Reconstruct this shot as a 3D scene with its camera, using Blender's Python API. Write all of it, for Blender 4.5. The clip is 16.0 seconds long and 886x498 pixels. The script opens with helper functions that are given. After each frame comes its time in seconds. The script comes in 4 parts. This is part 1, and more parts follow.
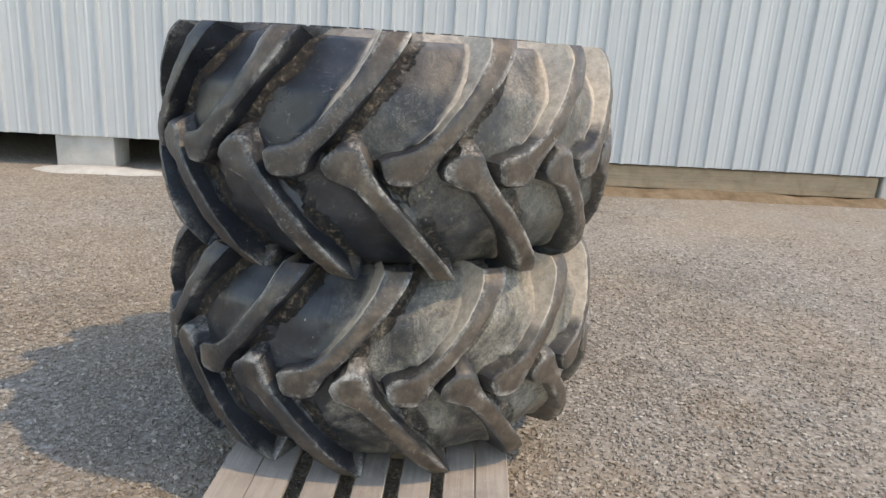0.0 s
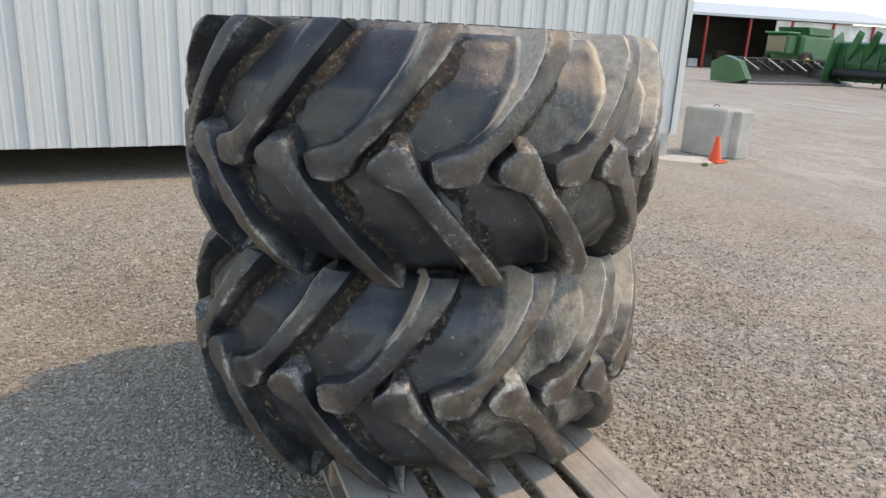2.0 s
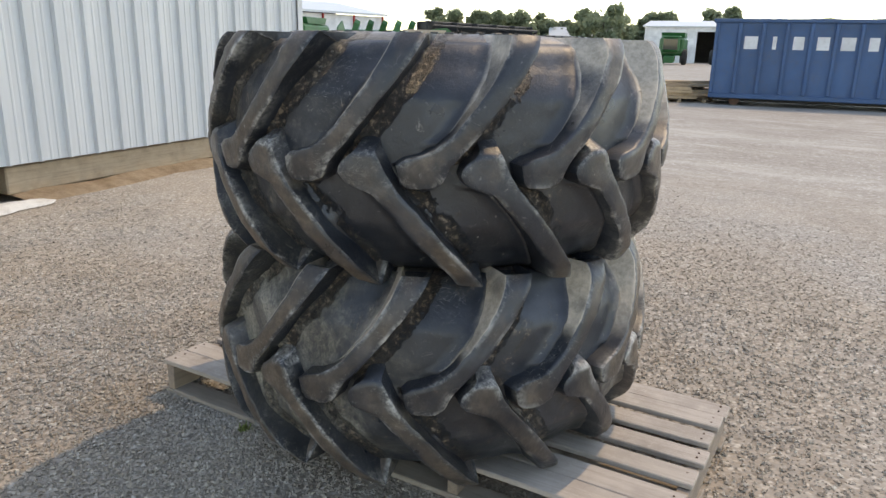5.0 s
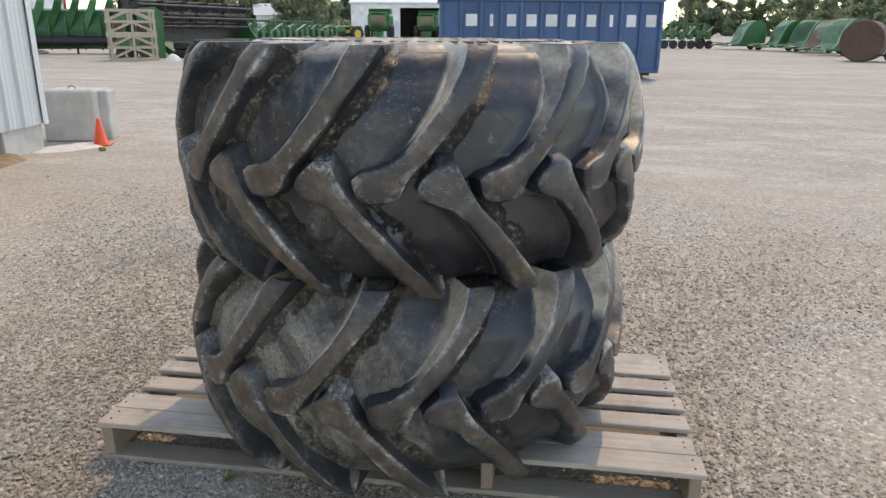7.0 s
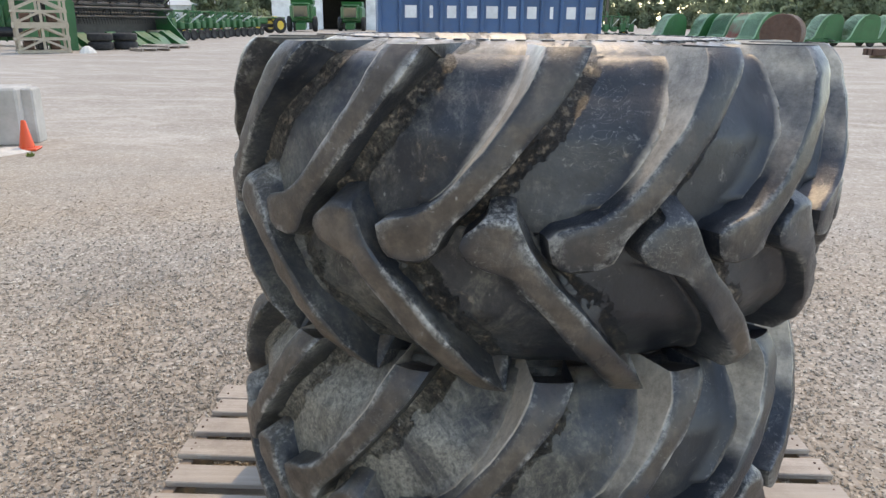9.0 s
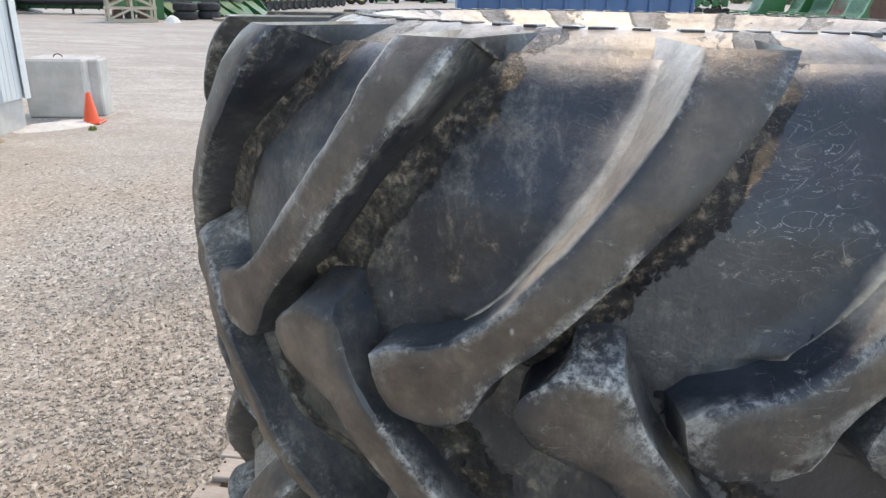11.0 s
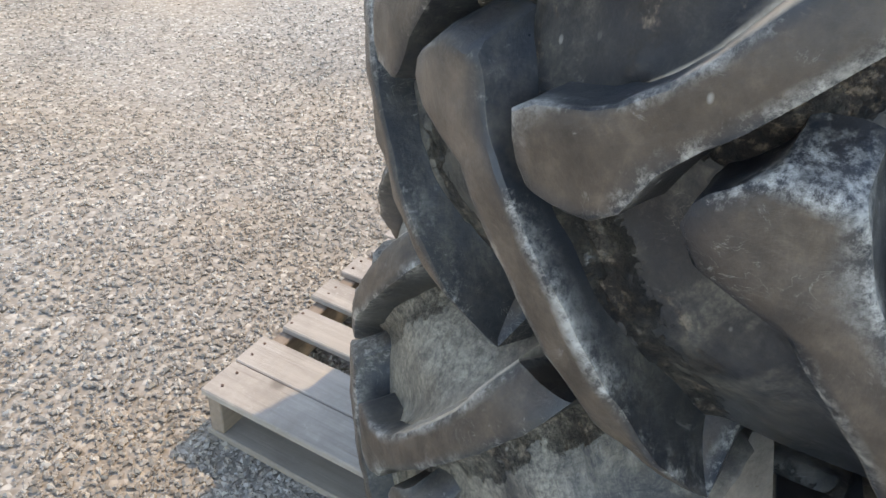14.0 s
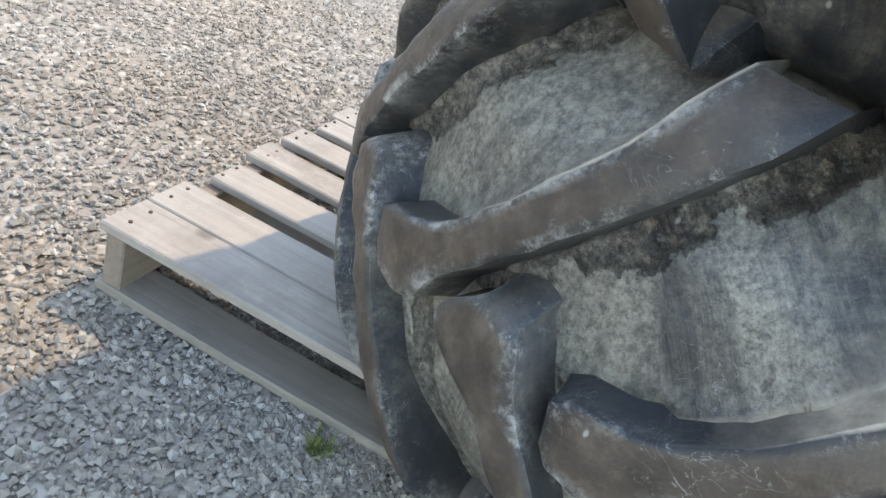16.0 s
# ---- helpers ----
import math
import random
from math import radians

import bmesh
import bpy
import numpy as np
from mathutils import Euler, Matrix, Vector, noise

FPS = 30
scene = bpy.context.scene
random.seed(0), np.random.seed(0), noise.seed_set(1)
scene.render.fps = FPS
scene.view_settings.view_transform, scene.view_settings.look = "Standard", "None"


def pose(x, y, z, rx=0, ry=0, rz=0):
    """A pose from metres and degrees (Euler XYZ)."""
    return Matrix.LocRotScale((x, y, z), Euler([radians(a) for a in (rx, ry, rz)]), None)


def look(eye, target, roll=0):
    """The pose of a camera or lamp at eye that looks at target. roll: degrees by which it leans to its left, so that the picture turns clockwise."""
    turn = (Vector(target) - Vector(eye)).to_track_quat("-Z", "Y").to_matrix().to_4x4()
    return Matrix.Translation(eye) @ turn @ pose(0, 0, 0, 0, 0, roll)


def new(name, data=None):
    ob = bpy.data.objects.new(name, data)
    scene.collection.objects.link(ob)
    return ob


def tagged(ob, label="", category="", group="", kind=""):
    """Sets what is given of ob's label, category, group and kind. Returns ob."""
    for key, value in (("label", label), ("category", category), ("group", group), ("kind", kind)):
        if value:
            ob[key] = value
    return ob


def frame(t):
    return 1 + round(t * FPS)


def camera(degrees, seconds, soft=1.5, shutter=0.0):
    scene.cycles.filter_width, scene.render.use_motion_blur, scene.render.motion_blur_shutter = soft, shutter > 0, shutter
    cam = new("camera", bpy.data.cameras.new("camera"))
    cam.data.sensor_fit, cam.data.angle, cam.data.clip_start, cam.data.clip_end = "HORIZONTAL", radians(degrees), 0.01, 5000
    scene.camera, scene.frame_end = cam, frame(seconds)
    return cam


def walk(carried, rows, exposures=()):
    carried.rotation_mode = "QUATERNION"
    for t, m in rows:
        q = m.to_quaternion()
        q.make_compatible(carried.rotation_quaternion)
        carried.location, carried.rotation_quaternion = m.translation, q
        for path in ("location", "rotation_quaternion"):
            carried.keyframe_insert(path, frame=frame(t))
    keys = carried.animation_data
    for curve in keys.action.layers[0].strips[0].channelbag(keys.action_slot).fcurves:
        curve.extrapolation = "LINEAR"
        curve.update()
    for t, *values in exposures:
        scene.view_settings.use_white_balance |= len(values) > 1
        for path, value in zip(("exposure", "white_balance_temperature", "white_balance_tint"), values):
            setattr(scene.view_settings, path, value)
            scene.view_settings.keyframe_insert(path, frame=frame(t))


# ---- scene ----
cam = camera(63.7, 16.0, soft=1.45)
PATH = [
    (0, (0.5995, -2.3934, 1.3856), (0.3108, -0.4906, 0.8414), 3.81),
    (0.5, (0.3098, -2.3651, 1.3787), (0.1843, -0.4396, 0.8527), 3.79),
    (1, (0.0200, -2.3538, 1.3777), (0.1308, -0.4236, 0.8655), 4.23),
    (1.5, (-0.3224, -2.3722, 1.3998), (0.0269, -0.4771, 0.8644), 4.04),
    (2, (-0.5346, -2.2770, 1.3790), (-0.0222, -0.4275, 0.8161), 2.98),
    (2.5, (-0.7610, -2.1318, 1.3622), (-0.0539, -0.3468, 0.8020), 2.93),
    (3, (-1.1183, -2.0788, 1.3641), (-0.1994, -0.3903, 0.8123), 2.50),
    (3.5, (-1.3273, -2.0055, 1.3772), (-0.2531, -0.4122, 0.8229), 2.06),
    (4, (-1.4806, -1.8196, 1.3609), (-0.2772, -0.3209, 0.8081), 1.12),
    (4.5, (-1.6646, -1.6582, 1.3782), (-0.2859, -0.3173, 0.8292), 1.19),
    (4.7, (-1.7786, -1.5872, 1.3782), (-0.3341, -0.3155, 0.8340), 1.29),
    (6.8, (-2.2404, -0.7613, 1.4424), (-0.4085, -0.2175, 0.8524), 0.49),
    (7, (-2.2799, -0.6925, 1.4507), (-0.4337, -0.1989, 0.8609), 0.36),
    (7.5, (-2.2627, -0.5408, 1.4394), (-0.4059, -0.1055, 0.8371), -0.28),
    (8, (-2.1356, -0.3616, 1.4526), (-0.2797, 0.0601, 0.8379), -0.88),
    (8.5, (-2.0158, -0.2140, 1.4504), (-0.1542, 0.1667, 0.8264), -0.38),
    (9, (-1.8765, -0.0487, 1.4522), (0.0060, 0.2441, 0.8434), 0.60),
    (9.5, (-1.7541, 0.0275, 1.4500), (0.1333, 0.2841, 0.8402), 1.75),
    (9.7, (-1.6789, 0.0354, 1.4445), (0.2033, 0.3035, 0.8236), 1.95),
    (11.8, (-1.1530, -0.0197, 1.4570), (0.5605, 0.7297, 0.7480), 1.14),
    (12, (-1.1299, -0.0366, 1.4499), (0.5419, 0.7882, 0.7255), 1.49),
    (12.5, (-1.1152, -0.0095, 1.4127), (0.4813, 0.8688, 0.5883), 2.44),
    (13, (-1.1230, -0.0039, 1.3835), (0.3856, 0.8911, 0.4228), 3.34),
    (13.5, (-1.1308, -0.0047, 1.3642), (0.3124, 0.8974, 0.3137), 3.92),
    (14, (-1.1592, 0.0185, 1.3231), (0.2509, 0.8876, 0.2023), 5.86),
    (14.5, (-1.1993, 0.0775, 1.2497), (0.2480, 0.8390, 0.0983), 9.97),
    (15, (-1.2084, 0.1510, 1.0834), (0.3340, 0.7892, -0.0183), 15.04),
    (15.5, (-1.2141, 0.1990, 0.9665), (0.4028, 0.7670, -0.0644), 19.63),
    (16, (-1.1985, 0.2249, 0.8763), (0.4449, 0.7566, -0.1320), 22.09),
]
walk(cam, [(t, look(eye, target, roll)) for t, eye, target, roll in PATH], exposures=[(0.0, 1.57, 9600, 11), (2.0, 1.60, 9700, 11), (4.0, 1.64, 9600, 11), (7.0, 1.66, 9700, 12), (9.0, 1.81, 9100, 11), (12.0, 2.12, 8900, 11), (14.0, 2.24, 8700, 9), (16.0, 2.46, 8350, 7)])

# ---------------------------------------------------------------- light
SUN_TO = Vector((0.93, -0.165, 1.43)).normalized()
world = bpy.data.worlds.new("world")
scene.world = world
world.use_nodes = True
wn = world.node_tree
wn.nodes.clear()
sky = wn.nodes.new("ShaderNodeTexSky")
sky.sky_type = "NISHITA"
sky.sun_disc = False
sky.sun_elevation = math.asin(SUN_TO.z)
sky.sun_rotation = math.atan2(SUN_TO.x, SUN_TO.y)
sky.air_density, sky.dust_density, sky.ozone_density = 1.0, 0.9, 1.3
sky.altitude = 1500
bg = wn.nodes.new("ShaderNodeBackground")
bg.inputs["Strength"].default_value = 0.15
wo = wn.nodes.new("ShaderNodeOutputWorld")
wn.links.new(sky.outputs[0], bg.inputs[0])
wn.links.new(bg.outputs[0], wo.inputs[0])
sun_data = bpy.data.lights.new("sun", "SUN")
sun_data.energy, sun_data.angle, sun_data.color = 0.60, radians(0.9), (1.0, 0.86, 0.70)
sun = new("sun", sun_data)
sun.matrix_world = look(SUN_TO * 30, (0, 0, 0))


# ---------------------------------------------------------------- materials
class Mat:
    """A node material with short helpers."""

    def __init__(self, name, rough=0.6, metal=0.0, spec=0.5):
        self.m = bpy.data.materials.new(name)
        self.m.use_nodes = True
        self.t = self.m.node_tree
        self.b = self.t.nodes["Principled BSDF"]
        self.b.inputs["Roughness"].default_value = rough
        self.b.inputs["Metallic"].default_value = metal
        self.b.inputs["Specular IOR Level"].default_value = spec
        self.tc = self.t.nodes.new("ShaderNodeTexCoord")
        self.src = self.tc.outputs["Object"]

    def node(self, kind, **inputs):
        n = self.t.nodes.new(kind)
        for k, v in inputs.items():
            key = k.replace("_", " ")
            if isinstance(v, bpy.types.NodeSocket):
                self.t.links.new(v, n.inputs[key])
            else:
                n.inputs[key].default_value = v
        return n

    def link(self, a, b):
        self.t.links.new(a, b)

    def scatter(self, amount=40.0):
        """Shift the texture of each object by its own random number."""
        info = self.t.nodes.new("ShaderNodeObjectInfo")
        mul = self.t.nodes.new("ShaderNodeVectorMath")
        mul.operation = "SCALE"
        mul.inputs[0].default_value = (amount, amount * 0.7, amount * 0.4)
        self.link(info.outputs["Random"], mul.inputs["Scale"])
        add = self.t.nodes.new("ShaderNodeVectorMath")
        add.operation = "ADD"
        self.link(self.src, add.inputs[0])
        self.link(mul.outputs[0], add.inputs[1])
        self.src = add.outputs[0]
        return info.outputs["Random"]

    def stretch(self, x, y, z):
        mp = self.t.nodes.new("ShaderNodeMapping")
        mp.inputs["Scale"].default_value = (x, y, z)
        self.link(self.src, mp.inputs["Vector"])
        return mp.outputs[0]

    def noise(self, scale, detail=6.0, rough=0.6, vec=None, distortion=0.0):
        n = self.node("ShaderNodeTexNoise", Scale=scale, Detail=detail, Roughness=rough, Distortion=distortion)
        self.link(vec or self.src, n.inputs["Vector"])
        return n.outputs["Fac"]

    def voronoi(self, scale, out="Distance", feature="F1", vec=None):
        n = self.t.nodes.new("ShaderNodeTexVoronoi")
        n.feature = feature
        n.inputs["Scale"].default_value = scale
        self.link(vec or self.src, n.inputs["Vector"])
        return n.outputs[out]

    def ramp(self, fac, *stops):
        n = self.t.nodes.new("ShaderNodeValToRGB")
        e = n.color_ramp.elements
        while len(e) < len(stops):
            e.new(0.5)
        for k, (p, c) in zip(e, stops):
            k.position = p
            k.color = (*c, 1.0) if isinstance(c, tuple) else (c, c, c, 1.0)
        self.link(fac, n.inputs[0])
        return n.outputs[0]

    def mix(self, fac, a, b, mode="MIX"):
        n = self.t.nodes.new("ShaderNodeMix")
        n.data_type, n.blend_type = "RGBA", mode
        for sock, v in ((n.inputs[0], fac), (n.inputs[6], a), (n.inputs[7], b)):
            if isinstance(v, bpy.types.NodeSocket):
                self.link(v, sock)
            elif isinstance(v, tuple):
                sock.default_value = (*v, 1.0)
            else:
                sock.default_value = v
        return n.outputs[2]

    def math(self, op, a, b=0.0):
        n = self.t.nodes.new("ShaderNodeMath")
        n.operation = op
        for sock, v in ((n.inputs[0], a), (n.inputs[1], b)):
            if isinstance(v, bpy.types.NodeSocket):
                self.link(v, sock)
            else:
                sock.default_value = v
        return n.outputs[0]

    def bump(self, height, strength=0.3, distance=0.01):
        n = self.t.nodes.new("ShaderNodeBump")
        n.inputs["Strength"].default_value = strength
        n.inputs["Distance"].default_value = distance
        self.link(height, n.inputs["Height"])
        old = self.b.inputs["Normal"]
        if old.is_linked:
            self.link(old.links[0].from_socket, n.inputs["Normal"])
        self.link(n.outputs[0], old)

    def color(self, c):
        if isinstance(c, tuple):
            self.b.inputs["Base Color"].default_value = (*c, 1.0)
        else:
            self.link(c, self.b.inputs["Base Color"])
        return self

    def rough(self, s):
        self.link(s, self.b.inputs["Roughness"])


def painted(name, col, rough=0.45, wear=(0.12, 0.09, 0.06), amount=0.25, scale=1.2, metal=0.0):
    """Weathered paint: faded patches, grime and small chips."""
    k = Mat(name, rough, metal)
    k.scatter()
    fade = k.ramp(k.noise(scale * 0.6, 5), (0.3, tuple(c * 0.72 for c in col)), (0.7, tuple(min(1, c * 1.15) for c in col)))
    grime = k.ramp(k.noise(scale * 7, 8, 0.7), (0.5, 0.0), (0.75, amount))
    k.color(k.mix(grime, fade, wear))
    k.rough(k.ramp(k.noise(scale * 4, 4), (0.3, rough * 0.8), (0.7, min(1, rough * 1.3))))
    k.bump(k.noise(scale * 20, 4), 0.08, 0.004)
    return k.m


def rubber(name, kind, dusty=0.8):
    """Weathered tyre rubber: bare blue-black patches, tan dust, dried mud, scuffs, chipped edges and painted-in light.
    """
    k = Mat(name, 0.5, 0.0, 0.65)
    k.scatter()
    base = k.ramp(k.noise(5, 7), (0.34, (0.009, 0.011, 0.016)), (0.52, (0.019, 0.023, 0.031)), (0.68, (0.045, 0.052, 0.064)))
    # dust film, thickened on two sides to paint in light, thinner on the third
    geo = k.t.nodes.new("ShaderNodeNewGeometry")
    side = k.t.nodes.new("ShaderNodeVectorMath")
    side.operation = "DOT_PRODUCT"
    k.link(geo.outputs["Position"], side.inputs[0])
    side.inputs[1].default_value = (-0.12, 0.28, -0.10)
    sunny = k.t.nodes.new("ShaderNodeVectorMath")
    sunny.operation = "DOT_PRODUCT"
    k.link(geo.outputs["Position"], sunny.inputs[0])
    sunny.inputs[1].default_value = (0.42, -0.10, -0.02)
    side = k.math("MAXIMUM", side.outputs["Value"], k.math("SUBTRACT", sunny.outputs["Value"], 0.13))
    lean = 0.10 * (dusty - 0.8)
    cloud = k.math("ADD", k.noise(2.6, 12, 0.74, distortion=1.1), side)
    film = k.ramp(cloud, (0.42 - lean, 0.0), (0.54 - lean, 0.40 * dusty), (0.68 - lean, dusty))
    film = k.math("MULTIPLY", film, k.ramp(k.noise(4.5, 9, 0.74, distortion=1.8), (0.40, 0.22), (0.56, 1.0)))
    grit = k.ramp(k.noise(55, 9, 0.88, distortion=0.7), (0.40, 0.2), (0.58, 1.0))
    dust = k.ramp(k.noise(13, 8, 0.75), (0.32, (0.12, 0.108, 0.085)), (0.5, (0.27, 0.245, 0.19)), (0.68, (0.52, 0.48, 0.385)))
    c = k.mix(k.math("MULTIPLY", film, grit), base, dust)
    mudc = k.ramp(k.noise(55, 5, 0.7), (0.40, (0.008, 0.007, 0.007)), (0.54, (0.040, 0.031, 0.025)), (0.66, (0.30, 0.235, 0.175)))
    worn = None
    if kind == "lug":
        crown = k.t.nodes.new("ShaderNodeAttribute")
        crown.attribute_name = "crown"
        rub = k.math("MULTIPLY", crown.outputs["Fac"], k.ramp(k.math("ADD", k.noise(3.5, 7, 0.65), side), (0.26, 0.10), (0.62, 1.0)))
        worn = k.ramp(rub, (0.12, 0.0), (0.70, 0.95))
        c = k.mix(worn, c, k.ramp(k.noise(19, 8, 0.7), (0.3, (0.045, 0.035, 0.028)), (0.5, (0.095, 0.073, 0.056)), (0.72, (0.20, 0.155, 0.12))))
        # pale chips along the edges of the bars
        lip = k.t.nodes.new("ShaderNodeAttribute")
        lip.attribute_name = "lip"
        chip = k.math("MULTIPLY", lip.outputs["Fac"], k.ramp(k.math("ADD", k.math("MULTIPLY", k.noise(7, 5), 0.7), k.math("MULTIPLY", k.noise(85, 8, 0.85), 0.6)), (0.65, 0.0), (0.76, 1.0)))
        chip = k.math("MULTIPLY", chip, k.ramp(k.math("ADD", side, 0.5), (0.22, 0.35), (0.5, 1.0)))
        c = k.mix(chip, c, k.ramp(k.noise(60, 5), (0.35, (0.26, 0.25, 0.23)), (0.65, (0.60, 0.58, 0.54))))
    blotch = k.ramp(k.noise(6, 10, 0.78, distortion=0.7), (0.57, 0.0), (0.64, 0.8 if kind == "carcass" else 0.25))
    c = k.mix(blotch, c, mudc)
    if kind == "carcass":
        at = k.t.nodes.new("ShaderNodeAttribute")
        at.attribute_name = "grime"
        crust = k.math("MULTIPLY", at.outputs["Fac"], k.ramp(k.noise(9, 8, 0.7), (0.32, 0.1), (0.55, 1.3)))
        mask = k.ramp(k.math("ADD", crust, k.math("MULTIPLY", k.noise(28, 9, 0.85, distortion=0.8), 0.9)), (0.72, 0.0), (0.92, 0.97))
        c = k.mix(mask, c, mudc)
        k.bump(k.math("MULTIPLY", mask, k.noise(45, 6, 0.8)), 0.9, 0.016)
        # powdery bloom in the middle of the beds, wiped into streaks along the bars
        streak = k.noise(3.0, 9, 0.78, vec=k.stretch(1.0, 1.0, 0.55), distortion=1.6)
        bloom = k.math("MULTIPLY", k.ramp(k.math("ADD", streak, side), (0.50, 0.0), (0.66, 0.85 * dusty)), k.ramp(k.noise(110, 7, 0.85), (0.40, 0.15), (0.60, 1.0)))
        c = k.mix(bloom, c, (0.50, 0.465, 0.385))
    # pale tan for dust and for the sunlit sheen painted along the bars
    dust_sunlit = k.t.nodes.new("ShaderNodeAttribute")
    dust_sunlit.attribute_name = "dust_sunlit"
    fall = k.math("MULTIPLY", dust_sunlit.outputs["Fac"], k.ramp(k.noise(8, 10, 0.72), (0.3, 0.6), (0.62, 1.15)))
    fall = k.math("MULTIPLY", fall, k.ramp(k.math("ADD", side, 0.5), (0.18, 0.22), (0.48, 1.0)))
    c = k.mix(k.ramp(fall, (0.2, 0.0), (0.55, 0.95)), c, k.ramp(k.noise(38, 7, 0.78), (0.32, (0.33, 0.275, 0.215)), (0.62, (0.62, 0.535, 0.435))))
    scuff = k.ramp(k.noise(30, 9, 0.8, distortion=0.8), (0.60, 0.0), (0.69, 0.6))
    c = k.mix(scuff, c, (0.36, 0.35, 0.33))
    # long thin scratches and bright nicks
    scratch = k.ramp(k.noise(2.2, 4, 0.5, vec=k.stretch(7, 7, 15), distortion=2.5), (0.494, 0.0), (0.500, 0.7), (0.506, 0.0))
    gate = k.ramp(k.noise(4.0, 5), (0.55, 0.0), (0.62, 1.0))
    c = k.mix(k.math("MULTIPLY", scratch, gate), c, (0.42, 0.41, 0.38))
    fleck = k.ramp(k.voronoi(34, "Distance", vec=k.stretch(1, 1, 0.6)), (0.05, 0.7), (0.10, 0.0))
    c = k.mix(k.math("MULTIPLY", fleck, k.ramp(k.noise(3.5, 5), (0.56, 0.0), (0.62, 1.0))), c, (0.50, 0.49, 0.46))
    k.color(c)
    gloss = k.ramp(k.noise(7, 6), (0.3, 0.26), (0.7, 0.50))
    k.rough(k.mix(k.math("MULTIPLY", film, grit), gloss, (0.8, 0.8, 0.8)))
    k.bump(k.noise(140, 5, 0.6), 0.22, 0.002)
    k.bump(k.noise(24, 9, 0.72), 0.35, 0.008)
    return k.m


M_CARCASS = rubber("rubber_carcass", "carcass", 0.5)
M_CARCASS_DUSTY = rubber("rubber_carcass_dusty", "carcass", 0.9)
M_LUG = rubber("rubber_lug", "lug", 0.5)


def gravel_color(k, fine, shift):
    patch = k.noise(0.55, 6, 0.6)
    grey = k.ramp(fine, (0.0, (0.215, 0.20, 0.178)), (0.25, (0.315, 0.293, 0.262)), (0.75, (0.415, 0.39, 0.352)), (0.94, (0.52, 0.497, 0.455)), (1.0, (0.64, 0.618, 0.575)))
    tan = k.ramp(fine, (0.0, (0.23, 0.187, 0.142)), (0.3, (0.345, 0.287, 0.224)), (0.75, (0.42, 0.352, 0.28)), (1.0, (0.58, 0.51, 0.42)))
    soil_mask = k.ramp(patch, (0.40 + shift, 0.25), (0.57 + shift, 0.9))
    # bare soil showing through where the stone is thin
    warp = k.math("MULTIPLY", k.noise(5.0, 6, 0.7), 0.5)
    for x, y, r in ((-0.62, 1.10, 0.36), (0.20, 1.66, 0.36), (0.92, -0.27, 0.33), (1.40, 0.47, 0.30), (-2.4, 1.8, 0.7), (-0.6, 2.4, 0.4), (1.95, -0.05, 0.2)):
        d = k.t.nodes.new("ShaderNodeVectorMath")
        d.operation = "DISTANCE"
        k.link(k.src, d.inputs[0])
        d.inputs[1].default_value = (x, y, 0.0)
        spot = k.ramp(k.math("ADD", k.math("DIVIDE", d.outputs["Value"], r * 2), warp), (0.42, 0.95), (0.72, 0.0))
        soil_mask = k.math("MAXIMUM", soil_mask, spot)
    c = k.mix(soil_mask, grey, tan)
    return k.mix(1.0, c, k.ramp(k.noise(1.5, 9, 0.72, distortion=0.5), (0.34, 0.80), (0.5, 1.0), (0.66, 1.0)), "MULTIPLY")


def ground_material():
    k = Mat("gravel_ground", 0.92, 0.0, 0.2)
    cell = k.t.nodes.new("ShaderNodeSeparateColor")
    k.link(k.voronoi(62, "Color"), cell.inputs[0])
    near = gravel_color(k, cell.outputs[0], 0.0)
    near = k.mix(k.ramp(k.voronoi(62), (0.35, 0.0), (0.8, 0.6)), near, (0.32, 0.293, 0.258))
    # packed drive with long pale wheel bands away from the stack
    bands = k.ramp(k.noise(0.75, 8, 0.62, vec=k.stretch(1.0, 0.13, 1.0), distortion=0.3), (0.36, (0.25, 0.21, 0.17)), (0.5, (0.37, 0.33, 0.285)), (0.62, (0.56, 0.53, 0.485)))
    lumps = k.ramp(k.noise(2.6, 9, 0.72, vec=k.stretch(1.0, 0.5, 1.0)), (0.38, (0.26, 0.225, 0.185)), (0.52, (0.37, 0.335, 0.295)), (0.64, (0.56, 0.53, 0.485)))
    pack = k.mix(0.5, bands, lumps)
    speck = k.t.nodes.new("ShaderNodeSeparateColor")
    k.link(k.voronoi(27, "Color"), speck.inputs[0])
    pack = k.mix(0.42, pack, k.ramp(speck.outputs[0], (0.0, (0.14, 0.12, 0.10)), (0.35, (0.31, 0.28, 0.245)), (0.8, (0.40, 0.37, 0.33)), (1.0, (0.74, 0.71, 0.67))))
    pack = k.mix(k.ramp(k.noise(1.1, 10, 0.75, vec=k.stretch(1.0, 0.45, 1.0), distortion=0.8), (0.50, 0.0), (0.63, 0.55)), pack, (0.60, 0.565, 0.515))
    pack = k.mix(k.ramp(k.voronoi(30), (0.1, 0.0), (0.6, 0.4)), pack, (0.27, 0.24, 0.205))
    dist = k.t.nodes.new("ShaderNodeVectorMath")
    dist.operation = "DISTANCE"
    k.link(k.src, dist.inputs[0])
    dist.inputs[1].default_value = (-1.5, 0.8, 0)
    wob = k.math("ADD", dist.outputs["Value"], k.math("MULTIPLY", k.noise(0.5, 4), 4.0))
    far = k.ramp(k.math("DIVIDE", wob, 20.0), (0.34, 0.0), (0.56, 0.9))
    c = k.mix(far, near, pack)
    k.color(c)
    k.bump(k.voronoi(62), 0.45, -0.004)
    k.bump(k.noise(9, 6, 0.7), 0.3, 0.012)
    return k.m


